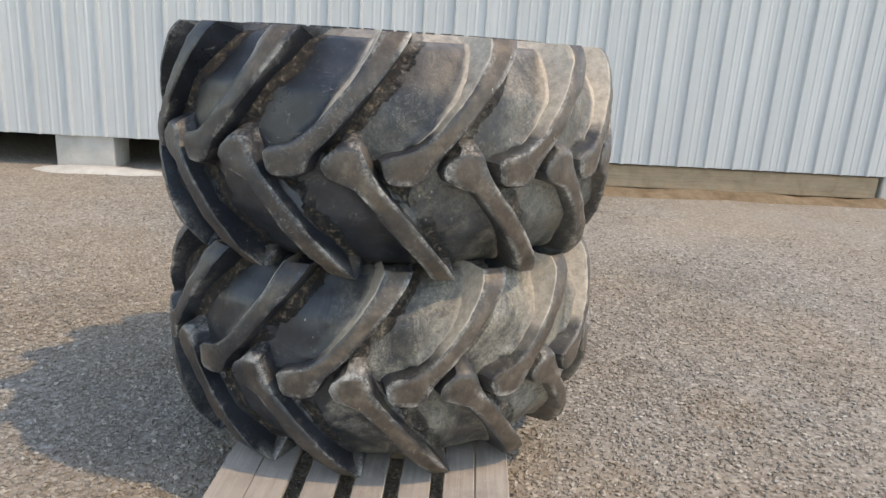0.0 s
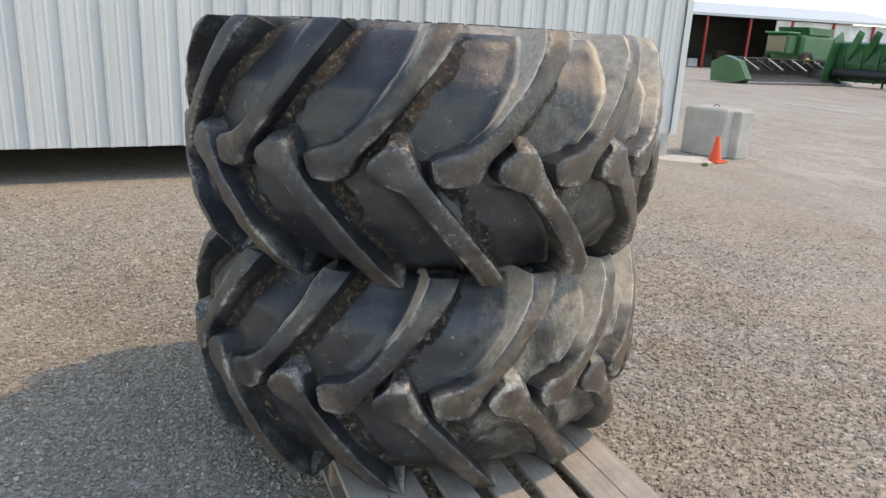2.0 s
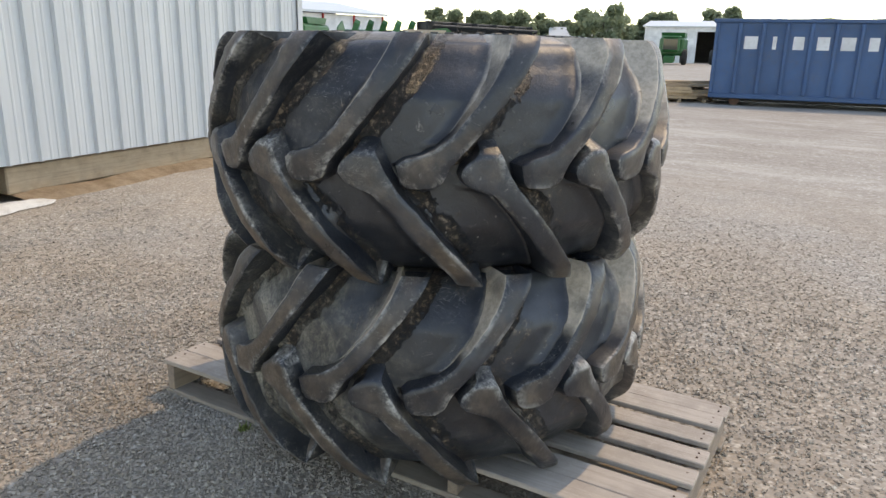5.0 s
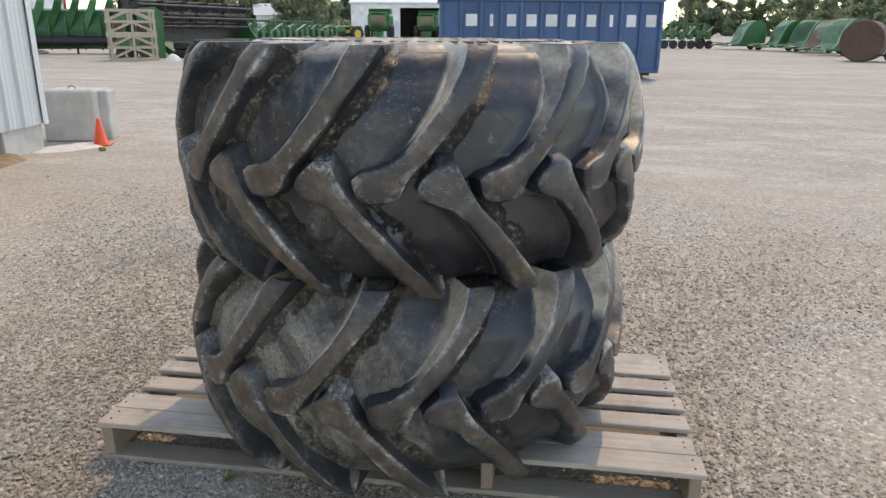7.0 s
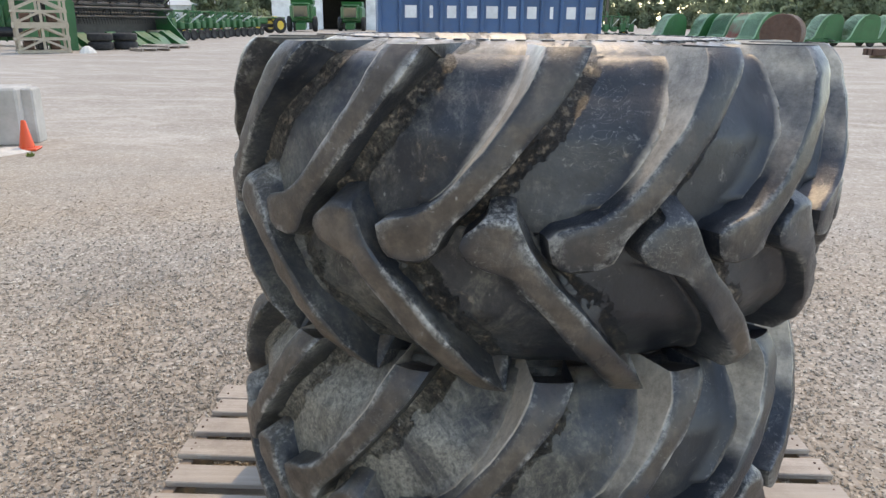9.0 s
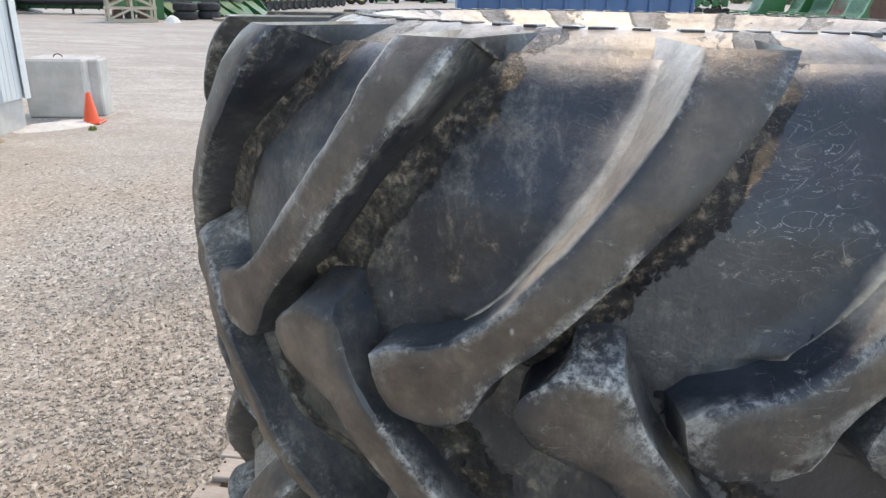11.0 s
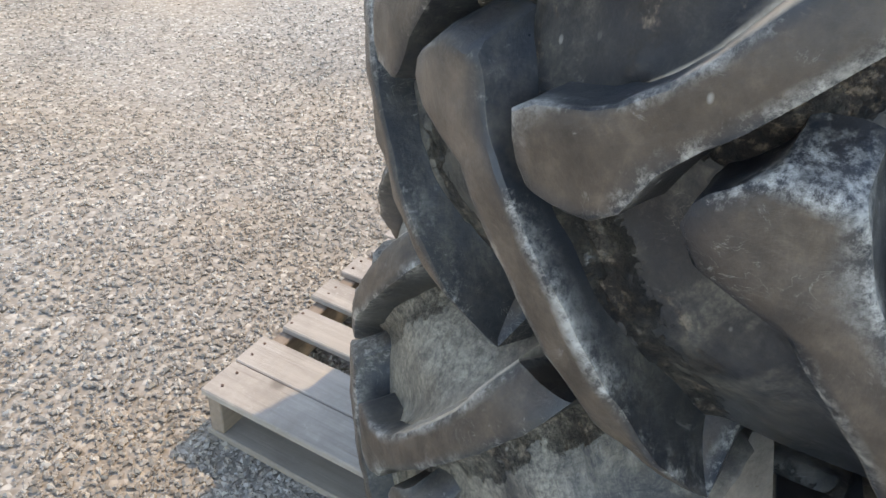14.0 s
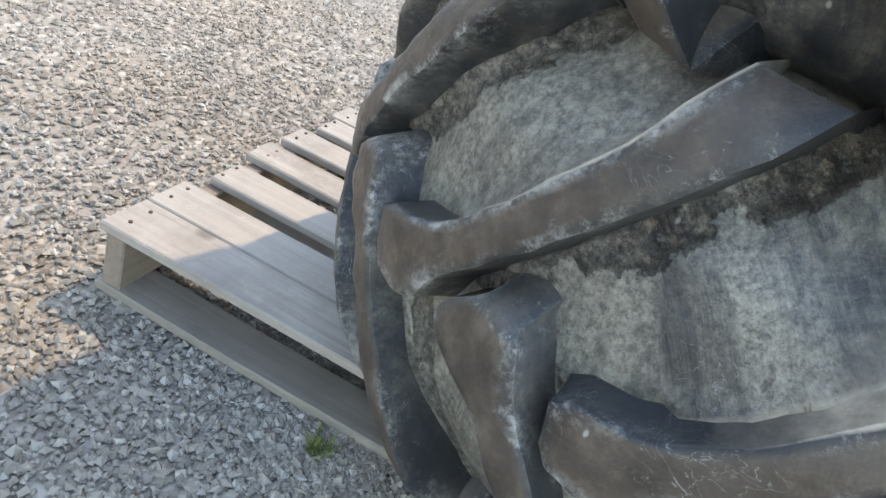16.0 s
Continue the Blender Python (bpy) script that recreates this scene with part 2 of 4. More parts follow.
def stone_material():
    k = Mat("crushed_stone", 0.88, 0.0, 0.25)
    geo = k.t.nodes.new("ShaderNodeNewGeometry")
    c = gravel_color(k, geo.outputs["Random Per Island"], 0.0)
    k.color(k.mix(k.ramp(k.noise(160, 3), (0.3, 0.0), (0.8, 0.35)), c, (0.36, 0.335, 0.30)))
    k.bump(k.noise(300, 3), 0.3, 0.002)
    return k.m


def wood_material(name, pale, dark, axis=1):
    k = Mat(name, 0.85, 0.0, 0.25)
    r = k.scatter()
    s = [30.0, 30.0, 30.0]
    s[axis] = 1.1
    grain = k.noise(2.0, 9, 0.72, vec=k.stretch(*s), distortion=0.5)
    c = k.ramp(grain, (0.26, dark), (0.46, tuple(v * 0.9 for v in pale)), (0.72, tuple(min(1, v * 1.15) for v in pale)))
    c = k.mix(k.ramp(k.noise(5, 8, 0.7), (0.46, 0.0), (0.70, 0.6)), c, tuple(v * 0.75 for v in dark))
    c = k.mix(k.ramp(k.noise(60, 6, 0.75), (0.58, 0.0), (0.72, 0.5)), c, tuple(min(1, v * 1.35) for v in pale))
    knot = k.ramp(k.voronoi(3.2), (0.03, 0.8), (0.07, 0.0))
    c = k.mix(knot, c, tuple(v * 0.5 for v in dark))
    c = k.mix(k.math("MULTIPLY", r, 0.4), c, (0.40, 0.355, 0.31))
    k.color(c)
    k.bump(grain, 0.5, 0.004)
    return k.m


def steel_sheet():
    k = Mat("painted_steel_sheet", 0.42, 0.0, 0.5)
    streak = k.noise(1.3, 6, 0.6, vec=k.stretch(6, 6, 0.25))
    c = k.ramp(streak, (0.3, (0.47, 0.50, 0.52)), (0.7, (0.57, 0.595, 0.61)))
    k.color(k.mix(k.ramp(k.noise(9, 8, 0.7), (0.55, 0.0), (0.8, 0.25)), c, (0.42, 0.42, 0.40)))
    k.bump(k.noise(2.0, 3), 0.05, 0.01)
    return k.m


def concrete():
    k = Mat("weathered_concrete", 0.9, 0.0, 0.2)
    c = k.ramp(k.noise(3, 8, 0.65), (0.3, (0.36, 0.35, 0.33)), (0.7, (0.54, 0.53, 0.51)))
    k.color(k.mix(k.ramp(k.noise(30, 6, 0.7), (0.55, 0.0), (0.75, 0.4)), c, (0.25, 0.235, 0.21)))
    k.bump(k.noise(40, 6, 0.7), 0.3, 0.006)
    return k.m


def leaf_material():
    k = Mat("foliage", 0.7, 0.0, 0.2)
    geo = k.t.nodes.new("ShaderNodeNewGeometry")
    # greens greyed and lifted so the colour carries the haze of distance
    k.color(k.ramp(geo.outputs["Random Per Island"], (0.0, (0.13, 0.165, 0.11)), (0.6, (0.21, 0.25, 0.17)), (1.0, (0.29, 0.33, 0.23))))
    glow = k.node("ShaderNodeBsdfTranslucent", Color=(0.30, 0.36, 0.22, 1.0))
    both = k.node("ShaderNodeMixShader", Fac=0.45)
    k.link(k.b.outputs[0], both.inputs[1])
    k.link(glow.outputs[0], both.inputs[2])
    k.link(both.outputs[0], k.t.nodes["Material Output"].inputs["Surface"])
    return k.m


def soil(name, a, b):
    k = Mat(name, 0.95, 0.0, 0.1)
    k.color(k.ramp(k.noise(6, 9, 0.7), (0.3, a), (0.7, b)))
    k.bump(k.noise(22, 8, 0.75), 0.7, 0.03)
    return k.m


M_GROUND, M_STONE, M_SHEET, M_CONC, M_LEAF = ground_material(), stone_material(), steel_sheet(), concrete(), leaf_material()
M_PALLET = wood_material("pallet_wood", (0.47, 0.415, 0.365), (0.29, 0.245, 0.205), 1)
M_STRINGER = wood_material("stringer_wood", (0.30, 0.235, 0.185), (0.17, 0.125, 0.095), 0)
# darker copy of the pallet wood, paints the shade under the deck
M_PALLET_LOW = wood_material("shaded_pallet_wood", (0.31, 0.265, 0.22), (0.17, 0.14, 0.11), 1)
M_TIMBER = wood_material("rough_timber", (0.40, 0.30, 0.20), (0.22, 0.15, 0.09), 0)
M_TIMBER_PALE = wood_material("pale_timber", (0.58, 0.42, 0.27), (0.33, 0.22, 0.13), 0)
M_CRATE = wood_material("crate_wood", (0.52, 0.43, 0.32), (0.32, 0.25, 0.17), 2)
M_BARK = wood_material("bark", (0.10, 0.085, 0.07), (0.05, 0.042, 0.035), 2)
M_GREEN = painted("green_paint", (0.012, 0.115, 0.035), 0.4)
M_GREEN_PALE = painted("faded_green_paint", (0.05, 0.20, 0.085), 0.5)
M_BLACK = painted("black_paint", (0.018, 0.018, 0.02), 0.5)
M_BLUE = painted("blue_paint", (0.034, 0.10, 0.225), 0.5, scale=0.8)
M_WHITE = painted("white_paint", (0.72, 0.73, 0.74), 0.55)
M_YELLOW = painted("yellow_paint", (0.62, 0.42, 0.05), 0.45)
M_RED = painted("red_paint", (0.38, 0.03, 0.03), 0.45)
M_RUST = painted("rusty_steel", (0.10, 0.055, 0.04), 0.8, wear=(0.16, 0.08, 0.05), amount=0.6)
M_STEEL = painted("bare_steel", (0.32, 0.32, 0.33), 0.4, metal=0.7)
M_ORANGE = painted("orange_plastic", (0.85, 0.10, 0.03), 0.4, amount=0.1)
M_TYRE = painted("tyre_rubber", (0.022, 0.022, 0.024), 0.75, wear=(0.12, 0.11, 0.09))
M_GLASS = painted("dark_cab_glass", (0.02, 0.03, 0.035), 0.08, amount=0.05)
# near-black colour stands in for shade inside the sheds and under the floor
M_SHADE = painted("interior_shade", (0.05, 0.045, 0.042), 0.9)
M_EARTH = soil("bare_earth", (0.20, 0.14, 0.09), (0.38, 0.29, 0.20))
M_CHALK = soil("spilled_cement", (0.55, 0.53, 0.49), (0.75, 0.73, 0.69))
M_GRASS = soil("weeds", (0.12, 0.18, 0.05), (0.28, 0.33, 0.12))


# ---------------------------------------------------------------- mesh helpers
def part(name, bm, material, parent=None, label="", smooth=False):
    me = bpy.data.meshes.new(name)
    bm.to_mesh(me)
    bm.free()
    return part_of(name, me, material, parent, label, smooth)


def part_of(name, me, material, parent=None, label="", smooth=False):
    if material and not me.materials:
        me.materials.append(material)
    if smooth:
        me.shade_smooth()
    ob = new(name, me)
    ob.parent = parent
    if label:
        tagged(ob, label)
    return ob


def thing(name, m, label, category, group="", kind=""):
    ob = new(name)
    ob.empty_display_size = 0.2
    ob.matrix_world = m
    return tagged(ob, label, category, group, kind)


def box(bm, lo, hi, m=None, bevel=0.0):
    g = bmesh.ops.create_cube(bm, size=1.0)
    size = [b - a for a, b in zip(lo, hi)]
    mid = [(a + b) / 2 for a, b in zip(lo, hi)]
    t = Matrix.Translation(mid) @ Matrix.Diagonal((*size, 1))
    bmesh.ops.transform(bm, matrix=(m or Matrix()) @ t, verts=g["verts"])
    if bevel:
        edges = list({e for v in g["verts"] for e in v.link_edges})
        bmesh.ops.bevel(bm, geom=edges, offset=bevel, segments=1, affect="EDGES")
    return bm


def bx(lo, hi, bevel=0.0, m=None):
    return box(bmesh.new(), lo, hi, m, bevel)


def tube(bm, a, b, r1, r2=None, seg=10):
    a, b = Vector(a), Vector(b)
    d = b - a
    m = Matrix.Translation((a + b) / 2) @ d.to_track_quat("Z", "Y").to_matrix().to_4x4()
    bmesh.ops.create_cone(bm, cap_ends=True, segments=seg, radius1=r1, radius2=r1 if r2 is None else r2, depth=d.length, matrix=m)
    return bm


def lathe(bm, profile, seg=32, closed=False, m=None):
    """Revolve (r, z) pairs round z."""
    rings = []
    for r, z in profile:
        rings.append([bm.verts.new((r * math.cos(a), r * math.sin(a), z)) for a in (2 * math.pi * i / seg for i in range(seg))])
    pairs = list(zip(rings, rings[1:])) + ([(rings[-1], rings[0])] if closed else [])
    for p, q in pairs:
        for i in range(seg):
            j = (i + 1) % seg
            bm.faces.new((p[i], p[j], q[j], q[i]))
    if m is not None:
        bmesh.ops.transform(bm, matrix=m, verts=[v for ring in rings for v in ring])
    return bm


def plate(bm, outline, thick, m=None):
    """A flat outline in x and z, thick along y."""
    a = [bm.verts.new((x, -thick / 2, z)) for x, z in outline]
    b = [bm.verts.new((x, thick / 2, z)) for x, z in outline]
    bm.faces.new(a)
    bm.faces.new(b[::-1])
    for i in range(len(a)):
        j = (i + 1) % len(a)
        bm.faces.new((a[j], a[i], b[i], b[j]))
    bmesh.ops.recalc_face_normals(bm, faces=bm.faces)
    if m is not None:
        bmesh.ops.transform(bm, matrix=m, verts=a + b)
    return bm


# ---------------------------------------------------------------- ground
def build_ground():
    bm = bmesh.new()
    rings = [0.0, 1, 2, 3, 4, 5, 6.5, 8, 10, 13, 17, 22, 30, 42, 60, 90, 140, 220, 350, 600, 1200, 2500]
    seg = 96
    c = bm.verts.new((0, 0, 0))
    last = None
    for r in rings[1:]:
        ring = []
        for i in range(seg):
            a = 2 * math.pi * i / seg
            x, y = r * math.cos(a), r * math.sin(a)
            z = 0.012 * noise.noise((x * 0.7, y * 0.7, 3.0)) if 1.5 < r < 40 else 0.0
            ring.append(bm.verts.new((x, y, z - 0.004)))
        for i in range(seg):
            j = (i + 1) % seg
            if last:
                bm.faces.new((last[i], ring[i], ring[j], last[j]))
            else:
                bm.faces.new((c, ring[i], ring[j]))
        last = ring
    g = part("ground", bm, M_GROUND, smooth=True)
    tagged(g, "pale crushed gravel yard with tan dirt patches and wheel tracks", "gravel yard", kind="structure")


build_ground()


def build_stones():
    """Loose crushed stone over the yard round the stack, thinning out with distance."""
    rng = np.random.default_rng(5)
    n1 = 430000
    r = 9.2 * rng.random(n1) ** 0.9
    r = r[rng.random(n1) < np.clip((6.6 - r) / 4.0, 0, 1)]
    a = rng.random(len(r)) * 2 * np.pi
    x, y = -0.45 + r * np.cos(a), 0.5 + r * np.sin(a)
    # the wall's own strip stays clear
    inside = (x - 5.0) * 0.2504 - (y - 6.35) * 0.9681 > 0.25
    x, y, r = x[inside], y[inside], r[inside]
    n = len(x)
    octa = np.array([(1, 0, 0), (-1, 0, 0), (0, 1, 0), (0, -1, 0), (0, 0, 1), (0, 0, -1)], float)
    tri = np.array([(0, 2, 4), (2, 1, 4), (1, 3, 4), (3, 0, 4), (2, 0, 5), (1, 2, 5), (3, 1, 5), (0, 3, 5)])
    size = (0.0042 + 0.0080 * rng.random(n) ** 2.8) * (1.0 + 0.03 * r)
    v = octa[None] + 0.75 * (rng.random((n, 6, 3)) - 0.5)
    v = v * np.stack([np.ones(n), 0.6 + 0.4 * rng.random(n), (0.42 + 0.33 * rng.random(n)) * np.clip(1.25 - 0.15 * r, 0.45, 1)], -1)[:, None] * size[:, None, None]
    tilt = (rng.random(n) - 0.5) * np.clip(0.95 - 0.15 * r, 0.15, 0.8)
    vx, vz = v[..., 0] * np.cos(tilt)[:, None] - v[..., 2] * np.sin(tilt)[:, None], v[..., 0] * np.sin(tilt)[:, None] + v[..., 2] * np.cos(tilt)[:, None]
    spin = rng.random(n) * 2 * np.pi
    px = vx * np.cos(spin)[:, None] - v[..., 1] * np.sin(spin)[:, None] + x[:, None]
    py = vx * np.sin(spin)[:, None] + v[..., 1] * np.cos(spin)[:, None] + y[:, None]
    pz = vz + (size * (-0.12 + 0.34 * rng.random(n) - 0.05 * np.clip(r - 3, 0, 4)))[:, None]
    verts = np.stack([px, py, pz], -1).reshape(-1, 3)
    faces = (tri[None] + (np.arange(n) * 6)[:, None, None]).reshape(-1, 3)
    me = bpy.data.meshes.new("gravel_stones")
    me.vertices.add(len(verts))
    me.vertices.foreach_set("co", verts.ravel())
    me.loops.add(faces.size)
    me.loops.foreach_set("vertex_index", faces.ravel())
    me.polygons.add(len(faces))
    me.polygons.foreach_set("loop_start", np.arange(len(faces)) * 3)
    me.update(calc_edges=True)
    me.shade_flat()
    ob = part_of("gravel_stones", me, M_STONE)
    tagged(ob, "loose grey and tan crushed stones over the yard", "gravel", kind="stuff")


build_stones()

# ---------------------------------------------------------------- metal building
WALL_ANGLE = 14.5
CORNER = (5.0, 6.35)
WALL = pose(CORNER[0], CORNER[1], 0, 0, 0, WALL_ANGLE)  # x along the wall towards the corner, -y towards the yard
SHEET_LOW, SHEET_TOP, PANEL = 0.315, 4.6, 0.93


def sheet_panel(width, height):
    """One ribbed sheet: three high ribs with two low stiffeners between each."""
    pts = []
    pitch = PANEL / 3
    for i in range(round(width / pitch)):
        o = i * pitch
        pts += [(o, 0), (o + 0.011, 0.034), (o + 0.034, 0.034), (o + 0.048, 0)]
        for s in (0.125, 0.205):
            pts += [(o + s, 0), (o + s + 0.009, 0.006), (o + s + 0.022, 0.006), (o + s + 0.032, 0)]
    pts.append((width, 0))
    bm = bmesh.new()
    zs = [SHEET_LOW, SHEET_LOW + 0.4, 1.0, 1.6, 2.3, 3.0, 3.8, SHEET_LOW + height]
    rows = []
    for z in zs:
        rows.append([bm.verts.new((x, -y + 0.004 * noise.noise((x * 2.0, z * 0.8, 1.0)), z)) for x, y in pts])
    for p, q in zip(rows, rows[1:]):
        for i in range(len(pts) - 1):
            bm.faces.new((p[i], p[i + 1], q[i + 1], q[i]))
    ret = bmesh.ops.extrude_face_region(bm, geom=bm.faces[:])
    bmesh.ops.translate(bm, vec=(0, 0.002, 0), verts=[g for g in ret["geom"] if isinstance(g, bmesh.types.BMVert)])
    bmesh.ops.recalc_face_normals(bm, faces=bm.faces)
    me = bpy.data.meshes.new("wall_panel")
    bm.to_mesh(me)
    bm.free()
    me.materials.append(M_SHEET)
    return me


def build_building():
    b = thing("metal_building", WALL, "white ribbed steel-clad building raised on concrete piers", "building")
    me = sheet_panel(PANEL, SHEET_TOP - SHEET_LOW)
    count = 18
    for i in range(count):
        p = part_of("wall_panel", me, M_SHEET, b)
        p.location = (-PANEL * (i + 1) - 0.158, -0.002 * (i % 2), 0)
    for i in range(9):
        p = part_of("end_panel", me, M_SHEET, b)
        p.matrix_local = pose(0.0, 0.05 + PANEL * i, 0, 0, 0, 90)
    trim = bmesh.new()
    box(trim, (-0.075, -0.036, SHEET_LOW - 0.01), (0.034, -0.030, SHEET_TOP))
    box(trim, (-0.165, -0.004, SHEET_LOW), (-0.06, 0.002, SHEET_TOP))
    box(trim, (0.028, -0.030, SHEET_LOW - 0.01), (0.034, 0.075, SHEET_TOP))
    part("corner_trim", trim, M_SHEET, b)
    part("back_wall", bx((-PANEL * count - 0.05, 8.25, SHEET_LOW), (0.0, 8.33, SHEET_TOP)), M_SHEET, b)
    part("far_end_wall", bx((-PANEL * count - 0.13, 0.0, SHEET_LOW), (-PANEL * count - 0.06, 8.33, SHEET_TOP)), M_SHEET, b)
    # deck coloured near-black to paint the shade in the gap below
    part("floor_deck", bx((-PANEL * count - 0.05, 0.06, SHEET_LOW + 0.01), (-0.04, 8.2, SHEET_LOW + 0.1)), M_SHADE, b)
    roof = bmesh.new()
    w, d = PANEL * count + 0.4, 8.33
    plate(roof, [(-0.35, SHEET_TOP - 0.05), (d / 2, SHEET_TOP + 1.2), (d + 0.35, SHEET_TOP - 0.05), (d + 0.35, SHEET_TOP - 0.15), (d / 2, SHEET_TOP + 1.1), (-0.35, SHEET_TOP - 0.15)], w)
    bmesh.ops.transform(roof, matrix=pose(-w / 2 + 0.2, 0, 0, 0, 0, 90), verts=roof.verts)
    part("roof", roof, M_SHEET, b)
    for s, wd in ((-9.34, 0.56), (-4.80, 0.44), (-0.42, 0.8)):
        for y in (0.03, 3.9, 7.6):
            part("pier", bx((s - wd / 2, y, -0.05), (s + wd / 2, y + 0.45, SHEET_LOW + 0.01), 0.01), M_CONC, b, "grey concrete pier block")
    part("sill_timber", bx((-4.48, 0.05, 0.05), (-0.86, 0.2, SHEET_LOW - 0.02), 0.012), M_TIMBER, b, "brown sill timber")
    # bank of earth under the sheets
    bm = bmesh.new()
    nx, ny = 60, 5
    rows = []
    for j in range(ny):
        row = []
        for i in range(nx):
            x = -4.45 + 3.65 * i / (nx - 1)
            f = j / (ny - 1)
            h = (0.02, 0.06, 0.09, 0.10, 0.10)[j] * (0.8 + 0.5 * noise.noise((x * 2.1, j * 0.3, 7.0))) - 0.03
            row.append(bm.verts.new((x, -0.22 + 0.26 * f + 0.05 * noise.noise((x, 0, 2.0)), h)))
        rows.append(row)
    for p, q in zip(rows, rows[1:]):
        for i in range(nx - 1):
            bm.faces.new((p[i], p[i + 1], q[i + 1], q[i]))
    bank = part("earth_bank", bm, M_EARTH, smooth=True)
    bank.matrix_world = WALL
    tagged(bank, "low bank of bare tan earth along the building", "earth bank", kind="structure")


build_building()


def build_spill(name, label, cx, cy, rx, ry, rot, mat, h=0.03, seed=1.0):
    bm = bmesh.new()
    n, rings = 36, 5
    c = bm.verts.new((0, 0, h))
    last = None
    for k in range(1, rings + 1):
        ring = []
        for i in range(n):
            a = 2 * math.pi * i / n
            f = k / rings * (1 + 0.35 * noise.noise((math.cos(a) * 1.5, math.sin(a) * 1.5, seed)))
            z = h * (1 - (k / rings) ** 2) + 0.008 * noise.noise((a * 3, k, seed)) - (0.008 if k == rings else 0)
            ring.append(bm.verts.new((rx * f * math.cos(a), ry * f * math.sin(a), z + 0.004)))
        for i in range(n):
            j = (i + 1) % n
            if last:
                bm.faces.new((last[i], ring[i], ring[j], last[j]))
            else:
                bm.faces.new((c, ring[i], ring[j]))
        last = ring
    ob = part(name, bm, mat, smooth=True)
    ob.matrix_world = pose(cx, cy, 0, 0, 0, rot)
    return tagged(ob, label, "spill", kind="structure")


build_spill("cement_spill", "white crusted cement spilled on the gravel by the corner", 5.15, 6.1, 0.48, 0.26, -20, M_CHALK, 0.035)
sp = WALL @ Vector((-9.2, -0.15, 0))
build_spill("cement_spill", "white crusted cement spilled beside the pier", sp.x, sp.y, 0.6, 0.22, 14, M_CHALK, 0.04, 4.0)
sp = WALL @ Vector((-4.75, -0.2, 0))
build_spill("cement_spill", "white crusted cement spilled beside the pier", sp.x, sp.y, 0.42, 0.2, 14, M_CHALK, 0.04, 9.0)


# ---------------------------------------------------------------- the two tyres
LUGS = 15
LUG_LEFT = ([-0.058, -0.053, -0.045, -0.03, 0.008, 0.02, 0.03, 0.036, 0.06, 0.082, 0.115, 0.141, 0.2, 0.256, 0.32], [0.95, -1.15, -2.25, -2.85, -3.45, -1.85, 0.95, 2.75, 5.35, 7.35, 9.35, 11.05, 14.45, 17.15, 19.35])
LUG_RIGHT = ([-0.058, -0.053, -0.046, -0.036, 0.007, 0.033, 0.065, 0.124, 0.166, 0.215, 0.27, 0.32], [1.95, 3.15, 4.45, 5.35, 6.95, 8.85, 11.15, 15.05, 17.65, 20.65, 23.75, 26.05])
LOW_LEFT = ([-0.034, -0.028, -0.005, 0.012, 0.022, 0.043, 0.058, 0.069, 0.12, 0.181, 0.233, 0.345], [0.35, -0.45, -2.45, -3.15, -3.15, -2.05, 1.15, 3.65, 7.55, 11.55, 14.95, 21.75])
LOW_RIGHT = ([-0.034, -0.028, 0.02, 0.05, 0.078, 0.132, 0.198, 0.26, 0.345], [4.35, 4.85, 6.55, 8.15, 10.05, 13.95, 18.35, 22.45, 28.05])
TOP_R = ([-0.07, 0.0, 0.1, 0.2, 0.28, 0.318, 0.348], [0.744, 0.747, 0.744, 0.730, 0.707, 0.678, 0.656])
BED_R = ([-0.07, 0.0, 0.1, 0.16, 0.22, 0.27, 0.30, 0.32, 0.34], [0.687, 0.688, 0.685, 0.680, 0.667, 0.645, 0.615, 0.55, 0.5])


def undercut(w):
    """How far the casing falls away between the bars on the shoulders."""
    f = min(1.0, max(0.0, (abs(w) - 0.15) / 0.11))
    return 0.034 * f * f * (3 - 2 * f)


